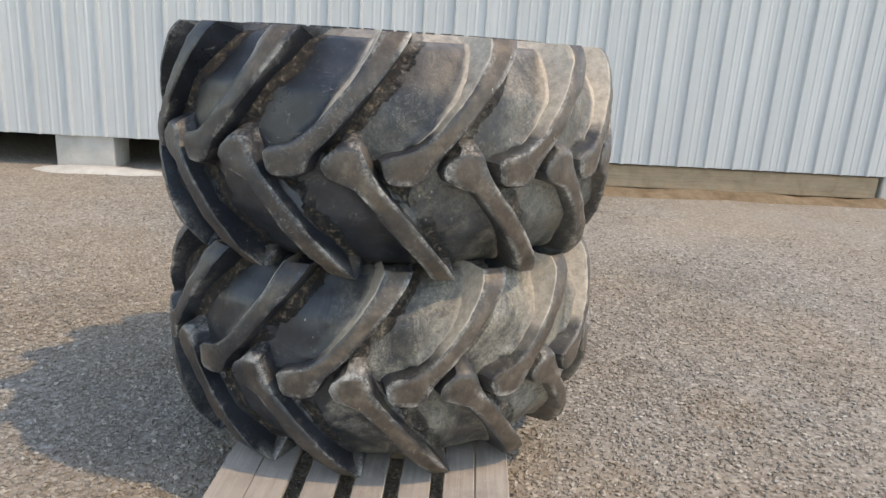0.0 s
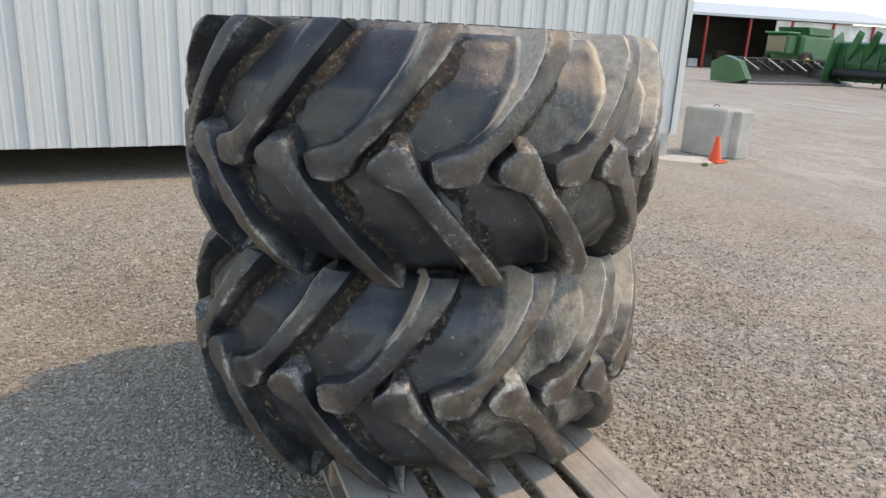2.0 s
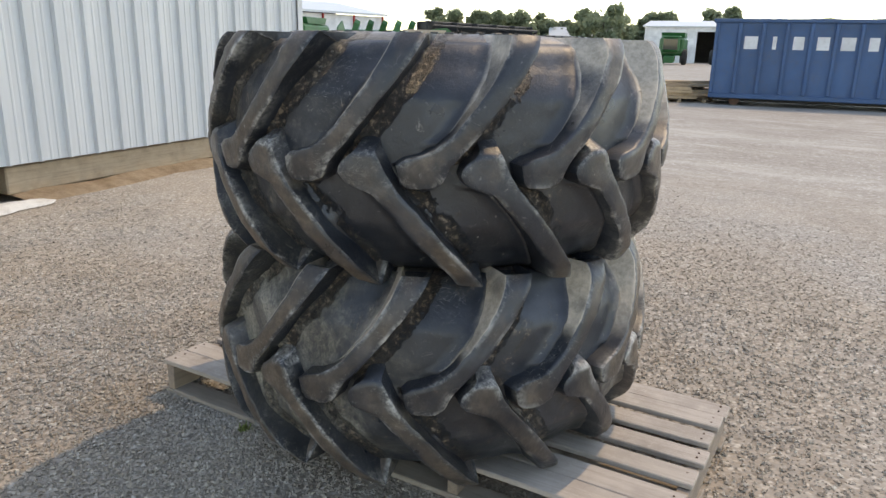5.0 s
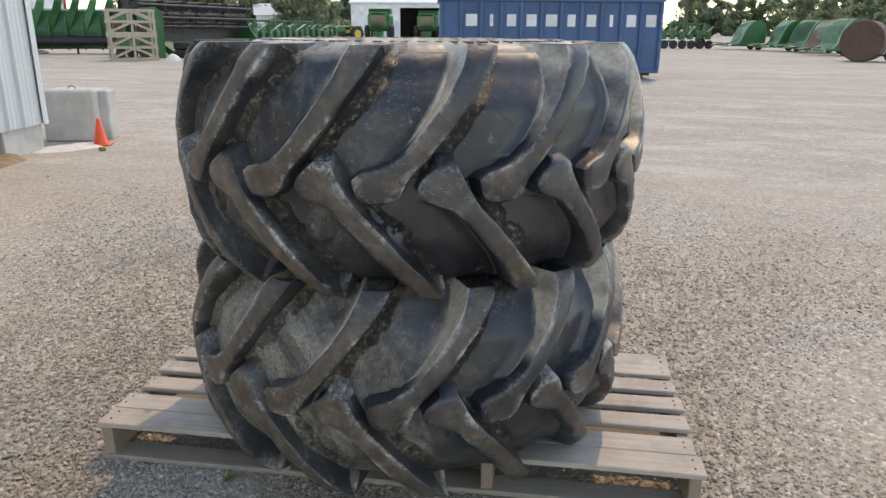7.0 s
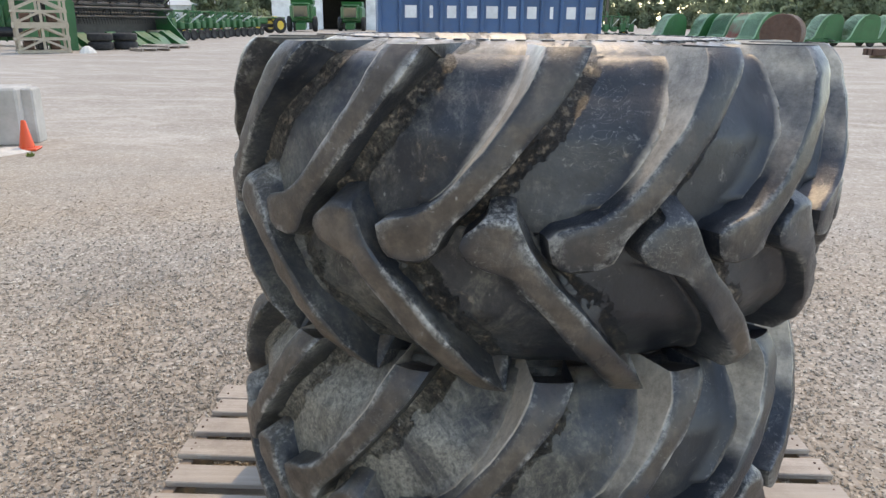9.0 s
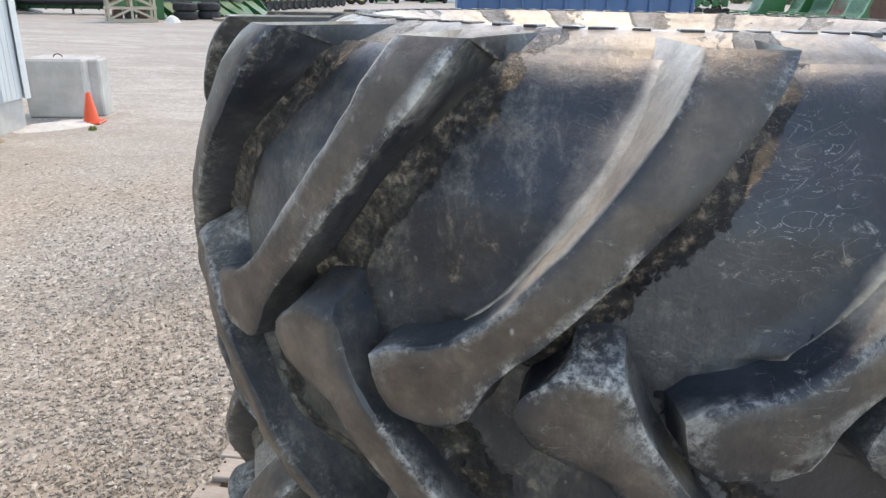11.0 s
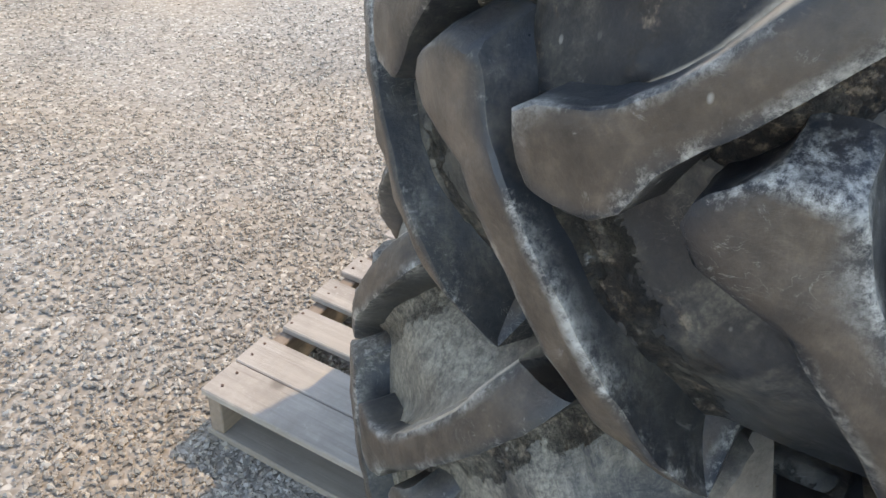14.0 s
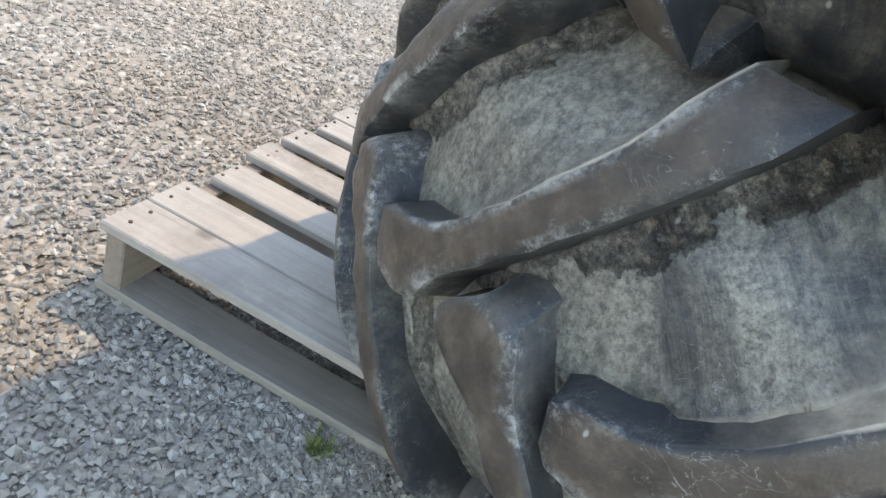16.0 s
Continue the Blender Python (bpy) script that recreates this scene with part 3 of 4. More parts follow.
def lug_mesh(side, seed):
    """A tread bar from its blunt nose by the centre line out to the shoulder."""
    bm = bmesh.new()
    ws = [-0.075, -0.064, -0.056, -0.05, -0.035, -0.015, 0.005, 0.02, 0.033, 0.044, 0.055, 0.07, 0.09, 0.11, 0.13, 0.15, 0.17, 0.19, 0.21, 0.23, 0.25, 0.27, 0.29, 0.306, 0.316, 0.316, 0.316]
    rows, worn, crown, lip = [], [], [], []
    for k, w in enumerate(ws):
        if side < 0 and k < 6:
            w = w + (0.0, 0.008, 0.0165, 0.02, 0.015, 0.008)[k]
        if side < 0 and k > 18:
            w = 0.23 + (w - 0.23) * 1.27
        left, right = np.interp(w, *(LUG_LEFT if side > 0 else LOW_LEFT)), np.interp(w, *(LUG_RIGHT if side > 0 else LOW_RIGHT))
        top, bed = np.interp(w, *TOP_R), np.interp(abs(w), *BED_R) - undercut(side * w)
        deg = math.degrees(1 / top)
        sink = 0.0
        if k < 3:
            sink = (1.25, 0.75, 0.12)[k]
            mid = (left + right) / 2
            g = (1.0, 0.96, 0.98)[k]
            left, right = mid + (left - mid) * g, mid + (right - mid) * g
        if k == len(ws) - 3:
            top -= 0.004
        if k == len(ws) - 2:
            top, bed = 0.60, 0.59
            w = 0.292
        if k == len(ws) - 1:
            top, bed = 0.53, 0.52
            w = 0.25
        d = top - bed
        fl = 0.011 * min(1.6, 0.6 + d * 6)
        fa = fl * (1.9 if side > 0 else 1.0)
        cross = [(left - fa * deg, bed - 0.010), (left - 0.6 * fa * deg, bed + 0.10 * d), (left - 0.32 * fa * deg, bed + 0.40 * d), (left - 0.10 * fa * deg, bed + 0.8 * d), (left, top - 0.0035), (left + 0.006 * deg, top)]
        for f in (0.25, 0.5, 0.75):
            cross.append((left + (right - left) * f, top + 0.0015))
        cross += [(right - 0.006 * deg, top), (right, top - 0.0035), (right + 0.08 * fl * deg, bed + 0.8 * d), (right + 0.25 * fl * deg, bed + 0.40 * d), (right + 0.55 * fl * deg, bed + 0.10 * d), (right + fl * deg, bed - 0.010)]
        row = []
        for phi, r in cross:
            r = r - sink * d
            a = math.radians(phi)
            j = 0.004 * noise.noise((phi * 0.35, w * 30, seed)) + 0.0015 * noise.noise((phi * 1.4, w * 120, seed))
            wj = w + 0.004 * noise.noise((phi * 0.6, seed, w * 20)) if 0 < k < len(ws) - 4 else w
            if side < 0 and k > 18:
                wj -= 0.024 * (1 - len(row) / 14) * min(1.0, (k - 18) / 4)
            row.append(bm.verts.new(((r + j) * math.cos(a), (r + j) * math.sin(a), side * wj)))
            i = len(row) - 1
            edge = {3: 0.2, 4: 0.3, 10: 0.3, 11: 0.2}.get(i, 0.0)
            # upper flank coloured pale to imitate the sunlight along it
            if i < 5 and side > 0:
                edge = max(edge, 0.2 + 0.9 * min(1.0, max(0.0, (w - 0.06) / 0.1)))
            if i > 10 and side < 0 and w < 0.12:
                edge = max(edge, 0.3)
            if k < 4:
                edge = max(edge, 0.2)
            lip.append({3: 0.35, 4: 1.0, 5: 0.75, 9: 0.75, 10: 1.0, 11: 0.45}.get(i, 0.0) if k > 3 else (0.9 if k in (2, 3) else 0.7))
            crown.append({5: 0.35, 6: 0.9, 7: 1.0, 8: 0.9, 9: 0.35}.get(i, 0.0) * (1.0 if k > 3 else 0.4))
            worn.append(edge * (0.75 + 0.5 * noise.noise((phi * 0.25, w * 14, seed + 5))))
        rows.append(row)
    for p, q in zip(rows, rows[1:]):
        for i in range(len(p) - 1):
            bm.faces.new((p[i], p[i + 1], q[i + 1], q[i]) if side > 0 else (p[i + 1], p[i], q[i], q[i + 1]))
    me = bpy.data.meshes.new("tread_lug")
    bm.to_mesh(me)
    bm.free()
    me.attributes.new("dust_sunlit", "FLOAT", "POINT").data.foreach_set("value", np.array(worn, np.float32))
    me.attributes.new("lip", "FLOAT", "POINT").data.foreach_set("value", np.array(lip, np.float32))
    me.attributes.new("crown", "FLOAT", "POINT").data.foreach_set("value", np.array(crown, np.float32))
    me.materials.append(M_LUG)
    me.shade_smooth()
    me.set_sharp_from_angle(angle=radians(38))
    return me


def carcass_mesh(seed, up, low, rubber_mat, shelf):
    half = [(0.688, 0.0), (0.688, 0.03), (0.687, 0.06), (0.685, 0.1), (0.683, 0.13), (0.680, 0.16), (0.674, 0.19), (0.667, 0.22), (0.656, 0.245), (0.646, 0.265), (0.632, 0.283), (0.610, 0.298), (0.59, 0.300), (0.572, 0.294), (0.555, 0.291), (0.53, 0.300), (0.505, 0.313), (0.485, 0.3195), (0.455, 0.320), (0.43, 0.305), (0.395, 0.283), (0.375, 0.28), (0.362, 0.272), (0.345, 0.262), (0.342, 0.235), (0.36, 0.225), (0.42, 0.25), (0.50, 0.27), (0.58, 0.262), (0.635, 0.2), (0.655, 0.1), (0.66, 0.0)]
    # finer rows over the tread
    tread, rest = half[:12], half[12:]
    zs = np.arange(0, tread[-1][1] - 0.004, 0.0085)
    half = [(float(np.interp(z, [q[1] for q in tread], [q[0] for q in tread])), float(z)) for z in zs] + [tread[-1]] + rest
    prof = half + [(r, -z * (0.94 if r < 0.56 else 1.0)) for r, z in half[-2:0:-1]]
    bm = bmesh.new()
    seg = 480
    rings = []
    for r, z in prof:
        ring = []
        edge_of = ([0.0] + LUG_LEFT[0][5:], [-2.6] + LUG_LEFT[1][5:]) if z > 0 else ([0.0] + LOW_LEFT[0][6:], [-2.6] + LOW_LEFT[1][6:])
        shear = float(np.interp(abs(z), *edge_of)) if r > 0.6 else float(np.interp(0.3, *edge_of))
        for i in range(seg):
            deg = 360 * i / seg + shear
            a = math.radians(deg)
            aw = abs(z)
            j = -undercut(z) * min(1.0, max(0.0, (r - 0.53) / 0.06))
            if r > 0.6 and aw < 0.3:
                lt, rt, ref = (LUG_LEFT, LUG_RIGHT, up) if z > 0 else (LOW_LEFT, LOW_RIGHT, low)
                if aw > 0.045:
                    lead = (ref + np.interp(aw, *lt) - deg) % (360 / LUGS)
                    gap = (deg - ref - np.interp(aw, *rt)) % (360 / LUGS)
                    j += 0.024 * max(0.0, 1 - lead / 4.2) ** 2 + 0.016 * max(0.0, 1 - gap / 3.2) ** 2
            j += 0.006 * noise.noise((math.cos(a) * 3, math.sin(a) * 3, z * 5 + seed)) + 0.002 * noise.noise((math.cos(a) * 14, math.sin(a) * 14, z * 20 + seed))
            ring.append(bm.verts.new(((r + j) * math.cos(a), (r + j) * math.sin(a), z + (0.3 * j if r < 0.6 else 0))))
        rings.append(ring)
    n = len(rings)
    for k in range(n):
        p, q = rings[k], rings[(k + 1) % n]
        for i in range(seg):
            j = (i + 1) % seg
            bm.faces.new((p[i], p[j], q[j], q[i]))
    bmesh.ops.recalc_face_normals(bm, faces=bm.faces)
    me = bpy.data.meshes.new("carcass")
    bm.to_mesh(me)
    bm.free()
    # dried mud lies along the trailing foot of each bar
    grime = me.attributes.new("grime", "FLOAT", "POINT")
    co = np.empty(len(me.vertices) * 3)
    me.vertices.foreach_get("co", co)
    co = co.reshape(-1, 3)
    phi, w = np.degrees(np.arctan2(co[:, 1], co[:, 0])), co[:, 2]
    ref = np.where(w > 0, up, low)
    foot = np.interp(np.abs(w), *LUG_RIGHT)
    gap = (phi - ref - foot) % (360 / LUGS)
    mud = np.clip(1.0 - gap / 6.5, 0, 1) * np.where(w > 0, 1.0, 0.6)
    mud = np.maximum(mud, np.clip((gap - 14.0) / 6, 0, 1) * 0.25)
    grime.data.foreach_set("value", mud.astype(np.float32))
    # pale dust and painted sunlight on the shoulders and along the bars' upper side
    lead = (ref + np.interp(np.abs(w), *LUG_LEFT) - phi) % (360 / LUGS)
    dust = np.clip((np.abs(w) - 0.225) / 0.07, 0, 1) * np.where(w > 0, 0.32, 0.15)
    dust = np.maximum(dust, np.maximum(np.clip(1.6 - lead / (0.45 + 1.3 * np.clip((np.abs(w) - 0.05) / 0.22, 0, 1)), 0, 1) * np.where(w > 0.05, shelf, 0.3), np.clip(1 - lead / 8.0, 0, 1) * np.where(w > 0, 0.15 + 0.25 * np.clip((np.abs(w) - 0.06) / 0.12, 0, 1), 0.25)))
    dust[np.hypot(co[:, 0], co[:, 1]) < 0.57] = 0.5
    me.attributes.new("dust_sunlit", "FLOAT", "POINT").data.foreach_set("value", dust.astype(np.float32))
    me.materials.append(rubber_mat)
    me.shade_smooth()
    return me


def build_tyre(x, y, z, up, low, seed, label, rubber_mat):
    t = thing("tractor_tire", pose(x, y, z), label, "tractor tire", "stacked tractor tires")
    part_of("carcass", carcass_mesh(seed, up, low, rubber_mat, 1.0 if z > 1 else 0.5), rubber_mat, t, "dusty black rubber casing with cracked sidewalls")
    meshes = {(s, v): lug_mesh(s, seed + v * 3.3 + s) for s in (1, -1) for v in (0, 1, 2)}
    for i in range(LUGS):
        for side, ref in ((1, up), (-1, low)):
            lug = part_of("tread_lug", meshes[side, (i * 7 + side) % 3], M_LUG, t)
            lug.matrix_local = pose(0, 0, 0, 0, 0, ref + i * 360 / LUGS)
    # worn moulded marks round the upper sidewall
    if z > 1:
        rnd = random.Random(int(seed))
        for i in range(72):
            d = 0.006 + 0.010 * rnd.random()
            m = part("moulded_mark", bx((0.458, -d, 0.31), (0.486, d, 0.3225), 0.001), M_CARCASS_DUSTY, t)
            m.matrix_local = pose(0, 0, 0, 0, 0, i * 5.0 + rnd.random() * 1.5)
            m.data.attributes.new("dust_sunlit", "FLOAT", "POINT").data.foreach_set("value", np.full(len(m.data.vertices), 0.12, np.float32))
    return t


build_tyre(0.0245, 0.045, 0.481, 167.6, 179.3, 2.0, "large worn black tractor tire lying flat on a wooden pallet", M_CARCASS_DUSTY)
build_tyre(0.0215, 0.029, 1.098, 165.3, 177.3, 8.0, "large worn black tractor tire stacked flat on another tire", M_CARCASS)


# ---------------------------------------------------------------- pallet
def board_mesh(length, width, thick, seed, wood=M_PALLET):
    bm = bx((0, 0, 0), (width, length, thick), 0.003)
    bmesh.ops.subdivide_edges(bm, edges=[e for e in bm.edges if abs(e.verts[0].co.y - e.verts[1].co.y) > length * 0.5], cuts=6)
    for v in bm.verts:
        v.co.z += 0.005 * noise.noise((v.co.y * 1.3, seed, v.co.x * 3))
        v.co.x += 0.004 * noise.noise((v.co.y * 1.7, seed + 4, 0))
    me = bpy.data.meshes.new("deck_board")
    bm.to_mesh(me)
    bm.free()
    me.materials.append(wood)
    return me


def build_pallet():
    p = thing("pallet", pose(-0.247, -0.994, 0, 0, 0, math.degrees(math.atan2(0.118, 0.993))), "weathered grey wooden pallet on the gravel under the tyres", "pallet")
    # local x runs back under the tyres, local y along the boards
    L, D = 2.03, 0.86
    boards = ((0.0, 0.108), (0.112, 0.102), (0.262, 0.092), (0.400, 0.090), (0.535, 0.090), (0.662, 0.092), (0.758, 0.10))
    for i, (x, w) in enumerate(boards):
        b = part_of("deck_board", board_mesh(L - 0.012 * (i % 3), w, 0.019, i * 2.7), M_PALLET, p)
        b.location = (x, 0.006 * ((i * 5) % 3), 0.126)
        for y in (0.03, L / 2, L - 0.035):
            for f in (0.3, 0.72):
                nail = bmesh.new()
                f += 0.12 * noise.noise((x * 9, y * 7, f * 5))
                tube(nail, (w * f, y, 0.012), (w * f, y, 0.0212), 0.0036, seg=8)
                part("nail", nail, M_RUST, b)
    for y in (0.012, 0.66, L / 2 + 0.33, L - 0.05):
        part("stringer", bx((0.005, y, 0.019), (D - 0.01, y + 0.038, 0.126), 0.003), M_STRINGER, p, "brown notched stringer")
    for i, x in enumerate((0.0, 0.38, 0.76)):
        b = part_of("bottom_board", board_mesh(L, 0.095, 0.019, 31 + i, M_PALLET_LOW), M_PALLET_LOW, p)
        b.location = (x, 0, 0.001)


build_pallet()


# ---------------------------------------------------------------- block and cone by the corner
def build_block():
    b = thing("concrete_block", pose(5.44, 6.80, 0, 0, 0, -70), "pale grey precast concrete block with a lifting loop", "concrete block")
    part("body", bx((0, 0, -0.01), (0.68, 0.62, 0.66), 0.025), M_CONC, b)
    part("end_key", bx((0.66, 0.16, -0.01), (0.80, 0.46, 0.645), 0.02), M_CONC, b)
    loop = bmesh.new()
    for i in range(8):
        a, c = math.pi * i / 8, math.pi * (i + 1) / 8
        tube(loop, (0.3 + 0.05 * math.cos(a), 0.3, 0.655 + 0.04 * math.sin(a)), (0.3 + 0.05 * math.cos(c), 0.3, 0.655 + 0.04 * math.sin(c)), 0.006, seg=6)
    part("lifting_loop", loop, M_RUST, b, "rusty bent steel loop")


build_block()


def build_cone():
    c = thing("traffic_cone", pose(5.42, 5.92, 0, 0, 0, 22), "small bright orange plastic traffic cone on the gravel", "traffic cone")
    bm = bmesh.new()
    lathe(bm, [(0.085, 0.022), (0.083, 0.03), (0.026, 0.325), (0.02, 0.335), (0.012, 0.335), (0.018, 0.32), (0.075, 0.022)], 28)
    part("body", bm, M_ORANGE, c, smooth=False).data.shade_smooth()
    part("base", bx((-0.125, -0.125, 0.0), (0.125, 0.125, 0.024), 0.01), M_ORANGE, c)


build_cone()


def build_weed(x, y, s, seed):
    bm = bmesh.new()
    rnd = random.Random(seed)
    for _ in range(60):
        a, l = rnd.random() * 6.28, s * (0.5 + rnd.random())
        lean = 0.3 + rnd.random() * 0.9
        p0 = Vector((x + (rnd.random() - 0.5) * s * 1.6, y + (rnd.random() - 0.5) * s * 1.6, 0))
        d = Vector((math.cos(a) * lean, math.sin(a) * lean, 1)).normalized() * l
        side = Vector((-math.sin(a), math.cos(a), 0)) * s * 0.09
        v = [bm.verts.new(p) for p in (p0 - side, p0 + side, p0 + d * 0.6 + side * 1.3, p0 + d, p0 + d * 0.6 - side * 1.3)]
        bm.faces.new(v)
    ob = part("weed_clump", bm, M_GRASS)
    tagged(ob, "small green weeds growing through the gravel", "weeds", kind="stuff")


build_weed(-0.478, 0.523, 0.022, 1)
build_weed(5.05, 5.6, 0.04, 2)


# ---------------------------------------------------------------- yard equipment, far off
def build_container():
    c = thing("roll_off_container", pose(19.2, 5.2, 0, 0, 0, -74.3), "open blue steel roll-off waste container with white lettering blocks", "container")
    L, W, H, Z = 6.65, 2.4, 2.24, 0.28
    for name, lo, hi in (("side_wall", (0, 0, Z), (L, 0.05, H)), ("side_wall", (0, W - 0.05, Z), (L, W, H)), ("end_wall", (0, 0.06, Z), (0.05, W - 0.06, H)), ("end_gate", (L - 0.06, 0.06, Z), (L, W - 0.06, H)), ("floor_plate", (0.06, 0.06, Z), (L - 0.06, W - 0.06, Z + 0.08))):
        part(name, bx(lo, hi), M_BLUE, c)
    for y in (-0.07, W - 0.05):
        part("top_rail", bx((-0.06, y, H), (L + 0.06, y + 0.12, H + 0.1), 0.015), M_BLUE, c)
        part("bottom_rail", bx((0, y, Z - 0.08), (L, y + 0.12, Z + 0.05), 0.015), M_BLUE, c)
    for x in (-0.06, L - 0.06):
        part("top_rail", bx((x, 0.06, H), (x + 0.12, W - 0.06, H + 0.1), 0.015), M_BLUE, c)
    rib = bx((-0.05, -0.085, Z + 0.06), (0.05, 0.0, H - 0.01), 0.02)
    me = bpy.data.meshes.new("side_rib")
    rib.to_mesh(me)
    rib.free()
    for i in range(12):
        r = part_of("side_rib", me, M_BLUE, c)
        r.location = (0.05 + i * 0.596, 0, 0)
        r = part_of("side_rib", me, M_BLUE, c)
        r.matrix_local = pose(0.05 + i * 0.596, W, 0, 0, 0, 180)
    widths = (0.34, 0.1, 0.27, 0.3, 0.34, 0.24, 0.28, 0.1, 0.28, 0.3)
    for i, w in enumerate(widths):
        x = 0.95 + i * 0.596
        part("lettering_block", bx((x - w / 2, -0.008, 1.54), (x + w / 2, -0.002, 1.88)), M_WHITE, c, "plain white lettering block")
    for x in (0.7, L - 0.55):
        for y in (0.12, W - 0.42):
            wheel = bmesh.new()
            tube(wheel, (x, y, 0.14), (x, y + 0.3, 0.14), 0.14, seg=18)
            part("ground_roller", wheel, M_RUST, c)
    for y in (0.5, W - 0.7):
        part("skid_rail", bx((0.1, y, 0.1), (L - 0.1, y + 0.2, Z), 0.01), M_BLACK, c)


build_container()


def build_timber_stack(m, n, label, pieces):
    s = thing("timber_stack", m, label, "timber")
    rnd = random.Random(n)
    for x in (0.05, 0.85, 1.6):
        part("bearer", bx((x, 0, 0), (x + 0.1, 1.1, 0.1), 0.005), M_TIMBER, s)
    for k in range(pieces):
        lay, col = divmod(k, 6)
        if lay > 1 and rnd.random() < 0.35:
            continue
        l = 1.1 + rnd.random() * 1.1
        b = part("timber", bx((0, 0, 0), (l, 0.13 + 0.04 * rnd.random(), 0.08), 0.005), (M_TIMBER, M_TIMBER_PALE)[rnd.random() < 0.6], s)
        b.matrix_local = pose(-0.25 + rnd.random() * 0.5, 0.02 + col * 0.18, 0.101 + lay * 0.084, 0, 0, (rnd.random() - 0.5) * (5 + 5 * lay))
    return s


build_timber_stack(pose(18.75, 6.75, 0, 0, 0, -52), 3, "stack of brown rough timbers on bearers beside the container", 36)
build_timber_stack(pose(20.2, 7.1, 0, 0, 0, -60), 8, "lower heap of brown rough timbers on bearers", 30)


def crate_mesh():
    bm = bmesh.new()
    w, d, h = 1.95, 1.2, 1.1
    for x in (0, w / 2 - 0.05, w - 0.1):
        for y in (0, d - 0.06):
            box(bm, (x, y, 0), (x + 0.1, y + 0.06, h))
    for z in (0.0, 0.52, h - 0.1):
        for y in (-0.03, d):
            box(bm, (0, y, z), (w, y + 0.03, z + 0.1))
        for x in (-0.03, w):
            box(bm, (x, 0, z), (x + 0.03, d, z + 0.1))
    for i in range(2):
        for z in (0.05, 0.57):
            x0, x1 = i * (w / 2), (i + 1) * w / 2
            for y in (-0.032, d + 0.002):
                a, b = Vector((x0, y, z + 0.05)), Vector((x1, y, z + 0.5))
                if i:
                    a, b = Vector((x1, y, z + 0.05)), Vector((x0, y, z + 0.5))
                v = b - a
                m = Matrix.Translation((a + b) / 2) @ Matrix.Rotation(-math.atan2(v.z, v.x), 4, "Y")
                box(bm, (-v.length / 2, -0.012, -0.045), (v.length / 2, 0.012, 0.045), m)
    box(bm, (0.02, 0.02, 0.1), (w - 0.02, d - 0.02, 0.13))
    me = bpy.data.meshes.new("slatted_frame")
    bm.to_mesh(me)
    bm.free()
    return me


def build_crates():
    me = crate_mesh()
    for k in range(2):
        c = thing("shipping_crate", pose(25.4, 21.9, 0.004 + 1.105 * k, 0, 0, -46), "open slatted pale wooden shipping crate" + (" on the ground" if k == 0 else " stacked on another"), "crate", "stacked crates")
        part_of("slatted_frame", me, M_CRATE, c)
        for i in range(3):
            part("machine_part", bx((0.25 + i * 0.5, 0.3, 0.132), (0.62 + i * 0.5, 0.85, 0.5 + 0.12 * (i % 2)), 0.05), (M_RUST, M_BLACK, M_RUST)[i], c, "rusty packed machine part")
    build_spill("sand_heap", "small heap of spilled pale sand by the crate", 26.95, 19.9, 0.35, 0.3, 0, M_CHALK, 0.3, 3.0)


build_crates()


def tyre_bm(R, w, hole):
    bm = bmesh.new()
    return lathe(bm, [(hole, -w * 0.38), (R * 0.8, -w * 0.5), (R * 0.95, -w * 0.42), (R, -w * 0.25), (R, w * 0.25), (R * 0.95, w * 0.42), (R * 0.8, w * 0.5), (hole, w * 0.38)], 28, closed=True)


def build_small_tyres():
    for k, (x, y) in enumerate(((29.9, 21.2), (31.1, 20.7))):
        for z in (0.2, 0.58):
            t = part("used_tyre", tyre_bm(0.56, 0.37, 0.28), M_TYRE, smooth=True)
            t.matrix_world = pose(x, y, z, 0, 0, 30 * k)
            tagged(t, "worn black tyre lying flat in a stack of two", "tyre", "small stacked tyres")


build_small_tyres()


def wheel(parent, x, y, R, w, rim):
    h = part("wheel", lathe(bmesh.new(), [(0.02, -w * 0.2), (R * 0.55, -w * 0.3), (R * 0.57, w * 0.3), (0.02, w * 0.2)], 20), rim, parent)
    h.matrix_local = pose(x, y, R, 90)
    t = part("tyre", tyre_bm(R, w, R * 0.56), M_TYRE, h)
    return h


